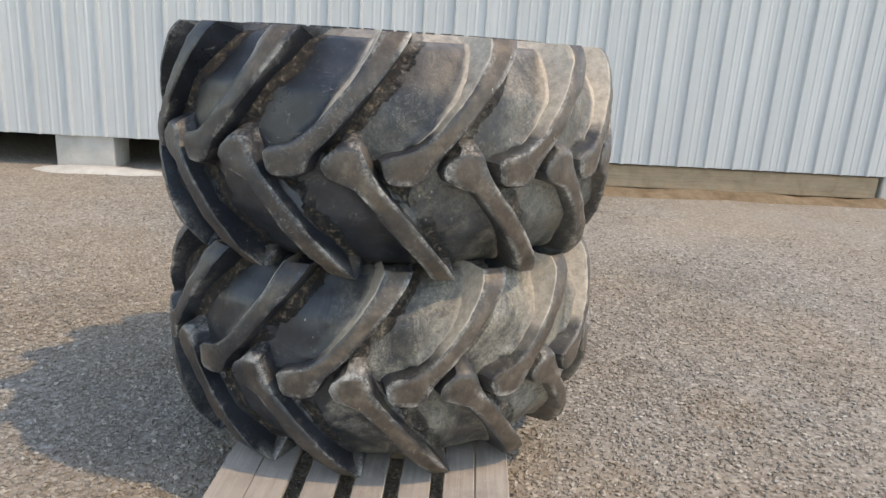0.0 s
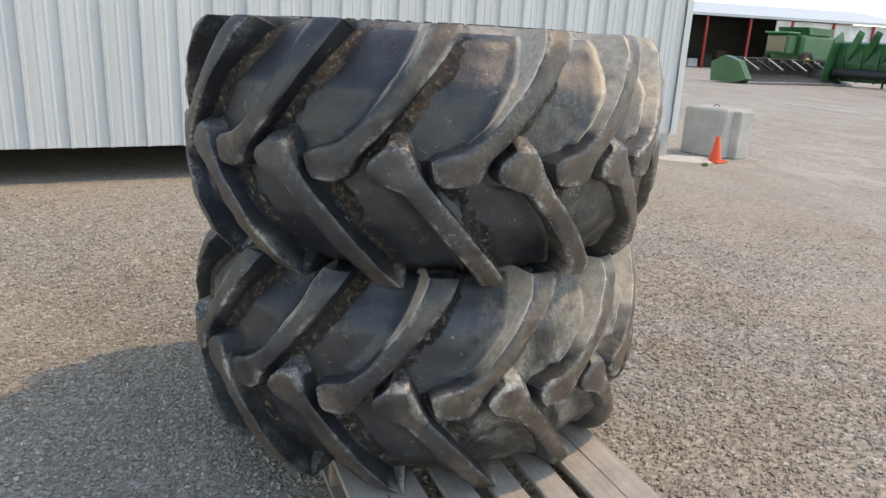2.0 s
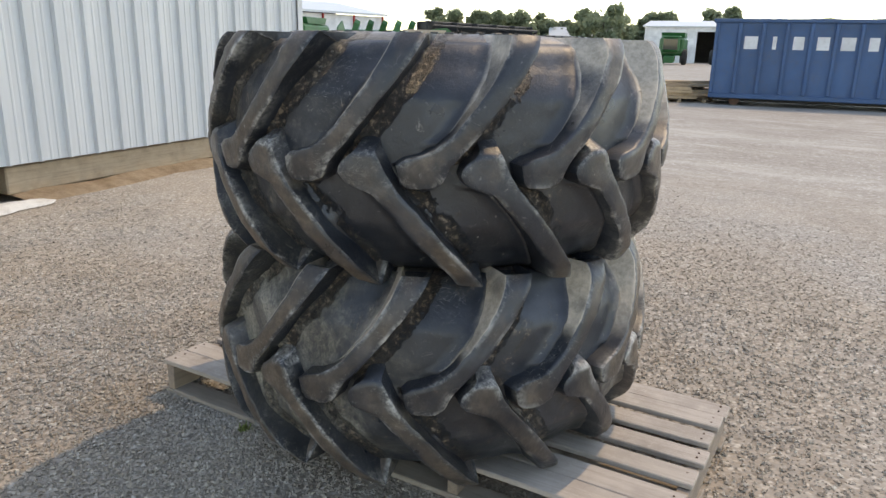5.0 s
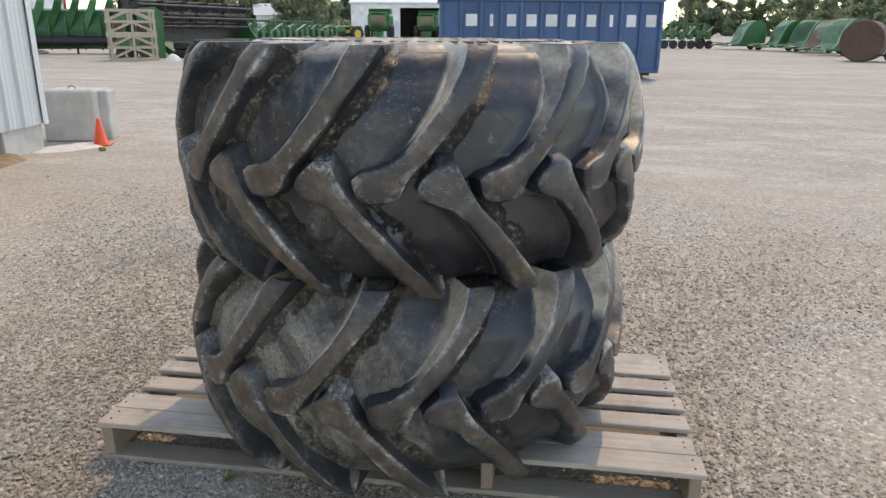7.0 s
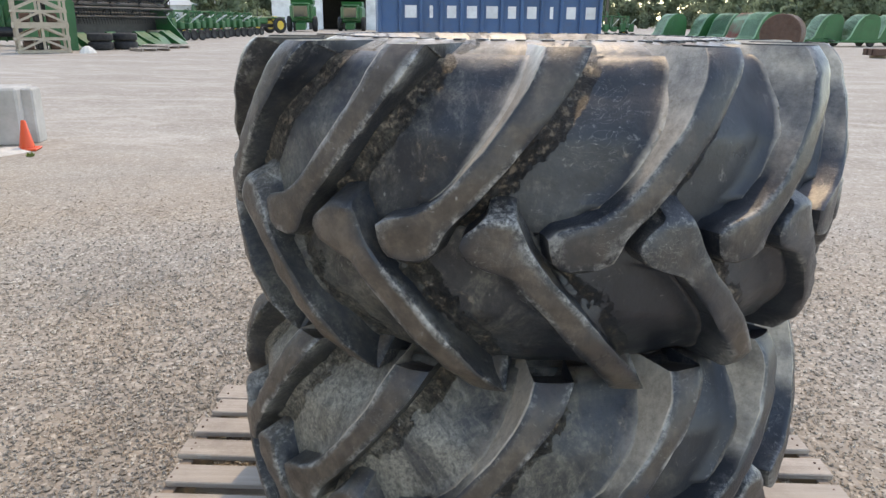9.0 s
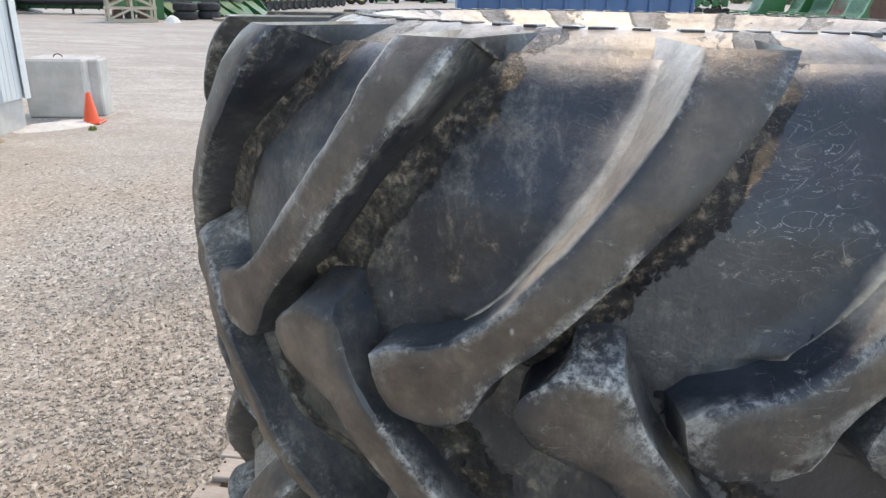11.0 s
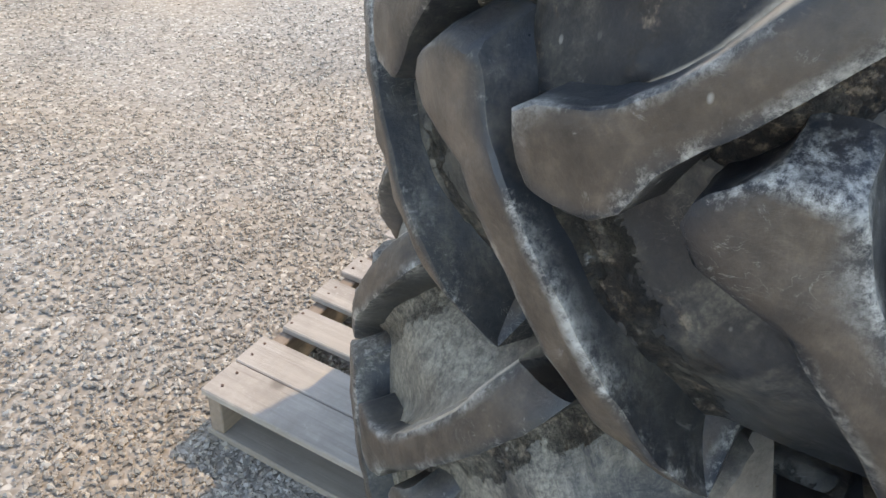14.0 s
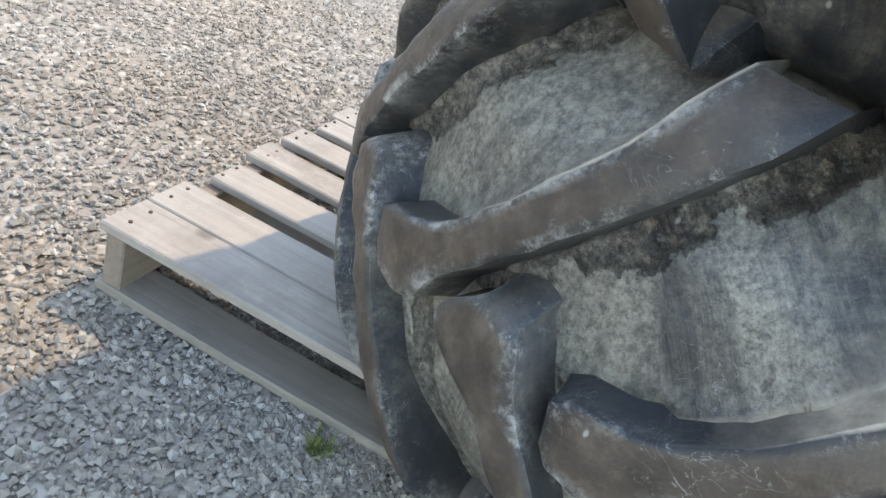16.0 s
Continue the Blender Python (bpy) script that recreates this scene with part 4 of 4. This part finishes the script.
def build_reel_header(m, length, label):
    """A grain header with a tined reel above a cutting platform."""
    h = thing("grain_header", m, label, "header")
    part("platform", plate(bmesh.new(), [(0, 0.25), (1.5, 0.15), (1.5, 0.25), (0.35, 0.5), (0.3, 1.6), (0.0, 1.6)], length, pose(length / 2, 0, 0, 0, 0, 90) @ pose(0, 0, 0, 0, 0, 180)), M_BLACK, h)
    for i in range(2):
        x = -0.05 if i == 0 else length
        part("end_shield", plate(bmesh.new(), [(-2.2, 0.2), (0.1, 0.2), (0.15, 1.9), (-0.7, 2.1), (-1.4, 1.1)], 0.08, pose(x, 0, 0, 0, 0, 90)), M_GREEN, h)
    part("reel_tube", tube(bmesh.new(), (0, -0.9, 2.1), (length, -0.9, 2.1), 0.12), M_BLACK, h)
    for k in range(6):
        a = k * math.pi / 3 + 0.3
        y, z = -0.9 + 0.62 * math.cos(a), 2.1 + 0.62 * math.sin(a)
        bat = bmesh.new()
        tube(bat, (0, y, z), (length, y, z), 0.06, seg=6)
        n = int(length / 0.22)
        for i in range(n):
            x = 0.1 + i * (length - 0.2) / (n - 1)
            tube(bat, (x, y, z), (x, y - 0.06, z - 0.36), 0.022, 0.014, seg=4)
        part("reel_bat", bat, M_BLACK, h)
    for i in range(5):
        x = length * i / 4
        for k in range(6):
            a = k * math.pi / 3 + 0.3
            part("reel_spoke", tube(bmesh.new(), (x, -0.9, 2.1), (x, -0.9 + 0.62 * math.cos(a), 2.1 + 0.62 * math.sin(a)), 0.05, seg=5), M_BLACK, h)
    part("back_beam", bx((0, 0.02, 1.6), (length, 0.22, 1.85), 0.02), M_GREEN, h)
    part("back_screen", bx((0.1, -0.06, 1.0), (length - 0.1, 0.015, 2.72), 0.01), M_BLACK, h)
    for i in range(6):
        x = 0.3 + i * (length - 0.6) / 5
        part("reel_arm", bx((x - 0.06, -1.2, 2.3), (x + 0.06, 0.05, 2.75), 0.02), M_BLACK, h)
    for i in range(int(length / 1.2)):
        x = 0.4 + i * 1.2
        part("crop_divider", plate(bmesh.new(), [(-2.3 - 0.25 * (i % 3), 0.06), (-1.35, 0.06), (-1.0, 0.55), (-1.4, 0.7 + 0.08 * (i % 2)), (-1.9, 0.45)], 0.7 + 0.12 * (i % 3), pose(x, 0, 0, 0, 0, 90)), M_GREEN, h)
    for i in range(3):
        part("stand_leg", bx((0.4 + i * (length - 0.9) / 2, -0.1, 0), (0.5 + i * (length - 0.9) / 2, 0.02, 0.3)), M_BLACK, h)
    return h


def build_corn_header(m, length, label):
    h = thing("corn_header", m, label, "header")
    part("back_sheet", plate(bmesh.new(), [(0.0, 0.35), (0.5, 0.25), (0.6, 1.2), (0.35, 2.3), (0.0, 2.4)], length, pose(length / 2, 0, 0, 0, 0, 90) @ pose(0, 0, 0, 0, 0, 180)), M_GREEN, h)
    for x in (-0.06, length):
        part("end_panel", plate(bmesh.new(), [(-1.9, 0.1), (0.15, 0.1), (0.2, 2.3), (-0.3, 2.9), (-1.2, 2.5), (-1.9, 1.0)], 0.09, pose(x, 0, 0, 0, 0, 90)), M_GREEN, h)
    n = int(length / 0.76)
    for i in range(n):
        x = 0.4 + i * (length - 0.8) / (n - 1)
        part("snout", plate(bmesh.new(), [(-0.2, 0.9), (0.0, 0.9), (-0.25, 2.5), (-0.7, 3.1), (-0.75, 2.9), (-0.5, 2.2)], 0.34, pose(x - 0.6, -0.3, 0.15) @ Matrix.Rotation(radians(27), 4, "Y") @ pose(0, 0, 0, 0, 0, 90)), M_GREEN_PALE if i % 3 == 0 else M_GREEN, h)
        part("row_rib", bx((x - 0.05, -0.75, 0.2), (x + 0.05, -0.65, 2.0), 0.01), M_GREEN, h)
    part("auger_tube", tube(bmesh.new(), (0.05, -0.9, 0.7), (length - 0.05, -0.9, 0.7), 0.25, seg=14), M_BLACK, h)
    for i in range(3):
        part("stand_leg", bx((0.3 + i * (length - 0.7) / 2, -0.7, 0), (0.4 + i * (length - 0.7) / 2, -0.6, 0.4)), M_BLACK, h)
    return h


def build_platform_header(m, length, label):
    h = thing("platform_header", m, label, "header")
    part("platform", plate(bmesh.new(), [(0, 0.12), (1.9, 0.05), (1.95, 0.12), (0.4, 0.45), (0.35, 1.0), (0.0, 1.05)], length, pose(length / 2, 0, 0, 0, 0, 90) @ pose(0, 0, 0, 0, 0, 180)), M_BLACK, h)
    part("end_shield", plate(bmesh.new(), [(-2.1, 0.25), (-1.5, 0.05), (0.1, 0.05), (0.2, 1.0), (-0.6, 1.35), (-1.5, 1.1)], 0.45, pose(0.0, 0, 0, 0, 0, 90)), M_GREEN, h)
    part("tow_beam", bx((0.2, -0.35, 1.15), (length, -0.2, 1.3), 0.02), M_BLACK, h)
    for i in range(9):
        x = 0.6 + i * (length - 1) / 8
        part("lift_arm", tube(bmesh.new(), (x, -0.3, 1.25), (x + 0.2, -1.2, 0.7), 0.05, seg=6), M_STEEL if i % 2 else M_BLACK, h)
        part("gearbox", bx((x - 0.2, -0.55, 0.85), (x + 0.2, -0.1, 1.15), 0.05), M_BLACK, h)
    part("cutter_bar", bx((0.1, -2.0, 0.0), (length, -1.8, 0.12), 0.02), M_STEEL, h)
    return h


build_platform_header(pose(23.0, 31.2, 0, 0, 0, 15), 9.0, "long black cutting platform header lying on the yard")
build_corn_header(pose(31.8, 32.4, 0, 0, 0, -63), 5.2, "tall green corn header with raised snouts")
build_reel_header(pose(29.2, 24.4, 0, 0, 0, -4), 9.6, "green grain header with a black tined reel")
GREEN_END = thing("header_end_panel", pose(28.2, 22.6, 0, 0, 0, -40), "upright dark green sheet metal header panel", "panel")
part("sheet", plate(bmesh.new(), [(0, 0.0), (1.2, 0.0), (1.25, 2.1), (0.9, 2.4), (0.1, 2.3)], 0.12), M_GREEN, GREEN_END)
part("brace", bx((0.1, 0.06, 0.9), (1.1, 0.2, 1.0)), M_BLACK, GREEN_END)


def build_far_pallet(x, y, rot, seed):
    p = thing("flat_pallet", pose(x, y, 0, 0, 0, rot), "grey wooden pallet lying empty on the yard", "pallet", "empty pallets")
    for i in range(6):
        part("deck_board", bx((0, i * 0.2, 0.11), (1.4, i * 0.2 + 0.12, 0.13)), M_PALLET, p)
    for i in range(3):
        part("stringer", bx((i * 0.65, 0, 0), (i * 0.65 + 0.08, 1.12, 0.109)), M_STRINGER, p)


for k, (x, y, r) in enumerate(((29.0, 18.6, -30), (32.3, 19.2, -20), (34.0, 20.4, 10))):
    build_far_pallet(x, y, r, k)
tub = part("plastic_tote", lathe(bmesh.new(), [(0.02, 0.0), (0.42, 0.0), (0.5, 0.8), (0.46, 0.8), (0.38, 0.05), (0.02, 0.05)], 20), M_CRATE)
tub.matrix_world = pose(38.2, 23.2, 0)
tagged(tub, "tan round tub standing open on the yard", "tub")


def build_planter(m, seed, label):
    """A folded row planter: toolbar, seed hoppers, parallel links and wheels."""
    rnd = random.Random(seed)
    p = thing("row_planter", m, label, "planter", "parked planters")
    L = 5.0
    part("toolbar", bx((0, 0, 0.9), (L, 0.2, 1.1), 0.02), M_GREEN, p)
    part("top_bar", bx((0.3, 0.5, 1.9), (L - 0.3, 0.62, 2.02), 0.02), M_GREEN, p)
    for i in range(4):
        x = 0.3 + i * (L - 0.7) / 3
        part("upright", bx((x, 0.1, 1.0), (x + 0.1, 0.55, 2.0), 0.01), M_GREEN, p)
    for i in range(7):
        x = 0.25 + i * (L - 0.6) / 6
        u = part("row_unit", bx((x - 0.05, -0.9, 0.45), (x + 0.05, 0.0, 0.62), 0.01), M_GREEN, p)
        part("seed_hopper", bx((x - 0.2, -0.75, 0.75), (x + 0.2, -0.3, 1.15 + 0.4 * rnd.random()), 0.05), M_GREEN, p)
        part("link_arm", tube(bmesh.new(), (x, 0.0, 1.2), (x + 0.2, -0.9, 1.75), 0.04, seg=6), M_GREEN if i % 2 else M_WHITE, p)
        wheel(p, x, -0.95, 0.34, 0.2, M_BLACK)
        part("brace_bar", tube(bmesh.new(), (x, 0.3, 0.6 + rnd.random()), (x + rnd.uniform(-0.9, 0.9), 0.6, 1.4 + 1.1 * rnd.random()), 0.045, seg=6), M_GREEN, p)
    for x in (0.6, L - 0.6):
        wheel(p, x, 0.55, 0.45, 0.35, M_YELLOW)
    part("drawbar", tube(bmesh.new(), (L / 2, 0.2, 0.8), (L / 2 + 1.4, 2.2, 0.5), 0.09, seg=8), M_GREEN, p)
    return p


build_planter(pose(43.0, 27.2, 0, 0, 0, -18), 1, "green row planter with seed hoppers parked in a line")
build_planter(pose(49.0, 28.0, 0, 0, 0, -15), 2, "green row planter with folded bars parked in a line")
build_planter(pose(55.5, 29.2, 0, 0, 0, -20), 3, "green row planter behind others in a line")
build_planter(pose(62.0, -1.2, 0, 0, 0, -75), 5, "green row planter parked beyond the blue container")
build_planter(pose(62.0, 30.5, 0, 0, 0, -14), 4, "green row planter with white link arms")


def build_tractor(m, label):
    t = thing("tractor", m, label, "tractor")
    part("hood", bx((0.9, -0.4, 1.0), (3.1, 0.4, 1.75), 0.12), M_GREEN, t)
    part("chassis", bx((-0.4, -0.3, 0.6), (3.0, 0.3, 1.0), 0.05), M_BLACK, t)
    part("fender", bx((-1.0, -0.95, 1.5), (0.6, -0.5, 1.72), 0.08), M_GREEN, t)
    part("fender", bx((-1.0, 0.5, 1.5), (0.6, 0.95, 1.72), 0.08), M_GREEN, t)
    part("seat", bx((-0.5, -0.25, 1.3), (0.0, 0.25, 1.8), 0.06), M_YELLOW, t)
    part("exhaust", tube(bmesh.new(), (2.0, 0, 1.75), (2.0, 0, 2.5), 0.05), M_BLACK, t)
    for y in (-0.9, 0.9):
        wheel(t, -0.2, y, 0.85, 0.45, M_YELLOW)
        wheel(t, 2.7, y * 0.85, 0.5, 0.25, M_YELLOW)


build_tractor(pose(76.4, 31.3, 0, 0, 0, 150), "old green tractor with yellow wheel rims")


def build_combine(m, label):
    c = thing("combine_harvester", m, label, "combine", "parked combines")
    part("body", bx((-3.2, -1.5, 1.1), (2.2, 1.5, 3.3), 0.25), M_GREEN, c)
    part("grain_tank", plate(bmesh.new(), [(-2.3, 3.3), (1.2, 3.3), (1.5, 3.9), (-2.6, 3.9)], 2.8), M_GREEN, c)
    cab = part("cab", bx((2.25, -1.0, 1.6), (3.7, 1.0, 3.3), 0.15), M_GREEN, c)
    part("windscreen", bx((3.66, -0.85, 1.8), (3.76, 0.85, 3.1), 0.03), M_GLASS, cab)
    part("side_window", bx((2.5, -1.04, 2.0), (3.5, -0.98, 3.1), 0.02), M_GLASS, cab)
    part("cab_roof", bx((2.1, -1.1, 3.3), (3.9, 1.1, 3.45), 0.05), M_GREEN_PALE, c)
    part("feeder_house", bx((2.4, -0.6, 0.7), (4.6, 0.6, 1.5), 0.05, pose(0, 0, 0, 0, 6, 0)), M_GREEN, c)
    for y in (-1.6, 1.6):
        wheel(c, 1.6, y, 0.95, 0.6, M_YELLOW)
        wheel(c, -2.6, y * 0.85, 0.6, 0.4, M_YELLOW)


build_combine(pose(91.0, 33.0, 0, 0, 0, 195), "green combine harvester parked before a white shed")
build_combine(pose(101.0, 29.2, 0, 0, 0, 190), "green combine harvester standing in the shed doorway")
build_combine(pose(46.0, 52.5, 0, 0, 0, 200), "green combine harvester parked behind the headers")


def build_open_shed():
    """A long lean-to with an open front and red posts."""
    a, b = Vector((33.0, 62.0)), Vector((66.0, 60.0))
    d = b - a
    m = pose(a.x, a.y, 0, 0, 0, math.degrees(math.atan2(d.y, d.x)))
    L = d.length
    s = thing("open_shed", m, "long open-fronted machine shed with a pale roof and red posts", "shed")
    part("roof", plate(bmesh.new(), [(-0.4, 4.9), (9.0, 6.6), (9.0, 6.75), (-0.4, 5.15)], L + 0.6, pose(L / 2, 0, 0, 0, 0, 90)), M_SHEET, s)
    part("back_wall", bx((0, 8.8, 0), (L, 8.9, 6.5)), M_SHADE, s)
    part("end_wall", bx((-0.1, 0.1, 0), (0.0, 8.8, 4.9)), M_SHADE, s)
    part("end_wall", bx((L, 0.1, 0), (L + 0.1, 8.8, 4.9)), M_SHEET, s)
    for i in range(8):
        x = 0.1 + i * (L - 0.3) / 7
        part("post", bx((x, 0, 0), (x + 0.2, 0.2, 4.85), 0.01), M_RED, s)
    part("front_wall", bx((L * 0.52, 0.22, 0), (L, 0.3, 4.85)), M_WHITE, s, "white sheet front bay")
    for i in range(10):
        x = 1.0 + i * 1.6
        part("stored_box", bx((x, 4.5, 0), (x + 1.1, 5.7, 0.8 + 0.9 * ((i * 7) % 3) / 2), 0.03), (M_RUST, M_CRATE, M_WHITE, M_SHADE)[i % 4], s)


build_open_shed()


def build_white_shed():
    a, b = Vector((109.0, 44.4)), Vector((114.5, 20.0))
    d = b - a
    L = d.length
    s = thing("white_shed", pose(a.x, a.y, 0, 0, 0, math.degrees(math.atan2(d.y, d.x))), "white metal farm shed with an open doorway", "shed")
    part("front_wall", bx((0, 0, 0), (7.8, 0.2, 5.2)), M_WHITE, s)
    part("front_wall", bx((14.5, 0, 0), (L, 0.2, 5.2)), M_WHITE, s)
    part("door_header", bx((7.8, 0, 4.6), (14.5, 0.2, 5.2)), M_WHITE, s)
    part("end_wall", bx((0, 0.2, 0), (0.2, 12, 5.2)), M_WHITE, s)
    part("end_wall", bx((L - 0.2, 0.2, 0), (L, 12, 5.2)), M_WHITE, s)
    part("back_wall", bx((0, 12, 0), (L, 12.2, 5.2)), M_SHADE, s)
    part("roof", plate(bmesh.new(), [(-0.3, 5.2), (6, 6.2), (12.5, 5.2), (12.5, 5.35), (6, 6.4), (-0.3, 5.4)], L + 0.6, pose(L / 2, 0, 0, 0, 0, 90)), M_SHEET, s)
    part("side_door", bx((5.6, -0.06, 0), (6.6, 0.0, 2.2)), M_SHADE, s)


build_white_shed()
h = thing("distant_house", pose(150.0, 84.0, 0, 0, 0, -60), "low pale roofed farm building among trees", "building")
part("wall", bx((0, 0, 0), (14, 8, 4.2)), M_WHITE, h)
part("roof", plate(bmesh.new(), [(-0.5, 4.2), (4, 6.8), (8.5, 4.2)], 15, pose(7, 0, 0, 0, 0, 90)), M_SHEET, h)


M_EDGE = painted("pale_green_edge", (0.22, 0.42, 0.27), 0.5)


def build_hood_machine(x, y, rot, w, mat, label, name="baler"):
    """A parked implement under a rounded sheet-metal shield."""
    b = thing(name, pose(x, y, 0, 0, 0, rot), label, "implement", "parked implements")
    front = [(-1.7, 0.28), (-1.0, 0.42), (-0.72, 0.75), (-0.55, 1.25), (-0.32, 1.75), (0.0, 2.1), (0.3, 2.22)]
    arc = front + [(0.9, 2.18), (1.15, 1.95), (1.25, 1.5), (1.2, 0.28)]
    part("shield", plate(bmesh.new(), arc, w), mat, b)
    part("edge_strip", plate(bmesh.new(), front + [(x + 0.1, z - 0.03) for x, z in front[::-1]], w + 0.06), M_EDGE, b)
    part("inner_panel", plate(bmesh.new(), [(-0.2, 0.6), (0.95, 0.6), (0.9, 1.8), (0.2, 1.9)], w + 0.04), M_GREEN if mat is not M_RED else M_RED, b)
    part("frame", bx((-1.3, -w / 2 - 0.1, 0.3), (1.6, -w / 2 + 0.1, 0.45), 0.02), M_GREEN, b)
    part("drawbar", tube(bmesh.new(), (-1.2, 0, 0.5), (-2.6, 0, 0.35), 0.07, seg=8), M_GREEN, b)
    for k in range(3):
        part("pickup_bar", tube(bmesh.new(), (-1.5 - 0.25 * k, -w / 2, 0.32 + 0.1 * k), (-1.6 - 0.3 * k, w / 2, 0.3 + 0.12 * k), 0.04, seg=6), M_STEEL if k == 1 else M_GREEN, b)
    for yy in (-w / 2 + 0.12, w / 2 - 0.12):
        wheel(b, 0.8, yy, 0.29, 0.18, M_BLACK)
    return b


ROW = ((61.7, -8.6, 100, 2.2, M_GREEN), (58.5, -10.9, 105, 1.6, M_GREEN), (56.6, -12.1, 118, 1.7, M_GREEN), (53.6, -12.7, 112, 1.4, M_RED), (48.7, -12.5, 110, 1.6, M_GREEN), (56.0, -18.6, 95, 1.8, M_GREEN), (55.4, -20.8, 95, 1.8, M_GREEN), (57.5, -23.5, 95, 2.0, M_GREEN))
for x, y, r, w, mat in ROW:
    build_hood_machine(x, y, r + 180, w, mat, ("green" if mat is M_GREEN else "red") + " hooded baler parked in a row")
d = thing("rusty_drum", pose(39.4, -11.5, 0, 0, 0, 66), "large rust-brown steel drum lying on its side", "drum")
part("shell", lathe(bmesh.new(), [(0.02, -0.9), (0.95, -0.9), (1.0, -0.85), (1.0, 0.85), (0.95, 0.9), (0.02, 0.9)], 32, m=pose(0, 0, 1.0, 90)), M_RUST, d, smooth=False)
wheel(d, -1.35, 0.5, 0.33, 0.2, M_YELLOW)
part("hitch_bar", tube(bmesh.new(), (-0.5, 0.5, 0.33), (-1.6, 0.5, 0.33), 0.05), M_RUST, d)
s = thing("steel_beams", pose(35.0, -14.5, 0, 0, 0, -70), "stack of red-brown steel beams on blocks", "beams")
for k in range(3):
    part("beam", bx((0, k * 0.32, 0.12), (5.0, k * 0.32 + 0.25, 0.42), 0.02), M_RUST, s)
for k in (0.5, 4.2):
    part("block", bx((k, -0.05, 0), (k + 0.2, 1.0, 0.118)), M_TIMBER, s)
for x, y, rot in ((70, 2.5, 80), (72, -1.0, 95), (67.5, 0.5, 85), (74, 5.0, 90)):
    build_hood_machine(x, y, rot, 1.4, M_GREEN_PALE, "faded green hay rake parked far along the row", "hay_rake")


# ---------------------------------------------------------------- trees and poles
def build_tree(x, y, h, spread, seed):
    rnd = random.Random(seed)
    t = thing("tree", pose(x, y, 0), "broad leafy green tree on the far side of the yard", "tree", "far trees")
    trunk = bmesh.new()
    tube(trunk, (0, 0, -0.1), (0, 0, h * 0.45), 0.035 * h, 0.02 * h, 9)
    for k in range(6):
        a = k * 1.05 + rnd.random()
        tube(trunk, (0, 0, h * (0.25 + 0.04 * k)), (math.cos(a) * spread * 0.5, math.sin(a) * spread * 0.5, h * (0.5 + 0.06 * k)), 0.012 * h, 0.004 * h, 6)
    part("trunk", trunk, M_BARK, t)
    verts, faces = [], []
    clumps = []
    for _ in range(46):
        a, u = rnd.random() * 6.283, rnd.random()
        rr = spread * (0.35 + 0.65 * rnd.random() ** 0.6) * (1.0 - 0.55 * max(0.0, u - 0.4))
        clumps.append((math.cos(a) * rr * 0.85, math.sin(a) * rr * 0.85, h * (0.16 + 0.76 * u), h * (0.07 + 0.08 * rnd.random())))
    for k in range(12):
        a = k * 0.524 + rnd.random() * 0.4
        clumps.append((math.cos(a) * spread * 0.95, math.sin(a) * spread * 0.95, h * (0.04 + 0.14 * rnd.random()), h * (0.10 + 0.06 * rnd.random())))
    for cx, cy, cz, cr in clumps:
        for i in range(230):
            core = i < 50
            d = Vector((rnd.gauss(0, 1), rnd.gauss(0, 1), rnd.gauss(0, 0.8))).normalized() * cr * (0.75 * rnd.random() if core else 0.5 + 0.6 * rnd.random())
            n = Vector((rnd.gauss(0, 1), rnd.gauss(0, 1), rnd.gauss(0, 1))).normalized()
            u = n.orthogonal().normalized() * h * (0.055 if core else 0.024) * (0.6 + rnd.random())
            v = n.cross(u) * 0.8
            o = Vector((cx, cy, cz)) + d
            k = len(verts)
            verts += [o - u, o - v * 0.6, o + u, o + v]
            faces.append((k, k + 1, k + 2, k + 3))
    for _ in range(700):
        d = Vector((rnd.gauss(0, 1), rnd.gauss(0, 1), rnd.gauss(0, 1))).normalized() * rnd.random() ** 0.5
        n = Vector((rnd.gauss(0, 1), rnd.gauss(0, 1), rnd.gauss(0, 1))).normalized()
        u = n.orthogonal().normalized() * h * 0.05
        v = n.cross(u) * 0.8
        o = Vector((d.x * spread * 0.85, d.y * spread * 0.85, h * (0.46 + 0.42 * d.z)))
        k = len(verts)
        verts += [o - u, o - v * 0.6, o + u, o + v]
        faces.append((k, k + 1, k + 2, k + 3))
    me = bpy.data.meshes.new("crown")
    me.from_pydata([tuple(v) for v in verts], [], faces)
    part_of("crown", me, M_LEAF, t)


TREES = ((141, 108, 12.5, 7), (147, 100, 12, 7), (149, 96, 11, 6), (153, 91, 12, 7), (156, 86, 10, 6), (152, 72, 13.5, 9), (168, 82, 13, 9), (176, 84, 12, 8), (184, 72, 13.5, 8), (192, 79, 10, 8), (196, 60, 13, 8), (217, -15, 11, 9), (216, -24, 10, 9), (215, -36, 10, 9), (205, -42, 10, 9), (193, -45, 10, 9), (170, -46, 9, 8), (152, -43, 9, 8), (118, -38, 8, 6), (112, -41, 9, 6), (120, -48, 9, 7), (150, 8.5, 10, 6), (215, 2, 10, 9), (210, 40, 11, 9), (205, 25, 12, 9))
for k, (x, y, hh, sp) in enumerate(TREES):
    build_tree(x, y, hh * (0.86 if y > 60 else 1.0), sp * 0.92, k + 11)
for x, y in ((88.0, -5.2), (160.0, 96.0)):
    p = thing("utility_pole", pose(x, y, 0), "grey wooden utility pole with a crossarm", "pole", "utility poles")
    part("mast", tube(bmesh.new(), (0, 0, -0.2), (0, 0, 10.5), 0.16, 0.11), M_BARK, p)
    part("crossarm", bx((-0.06, -1.1, 9.6), (0.06, 1.1, 9.75)), M_BARK, p)
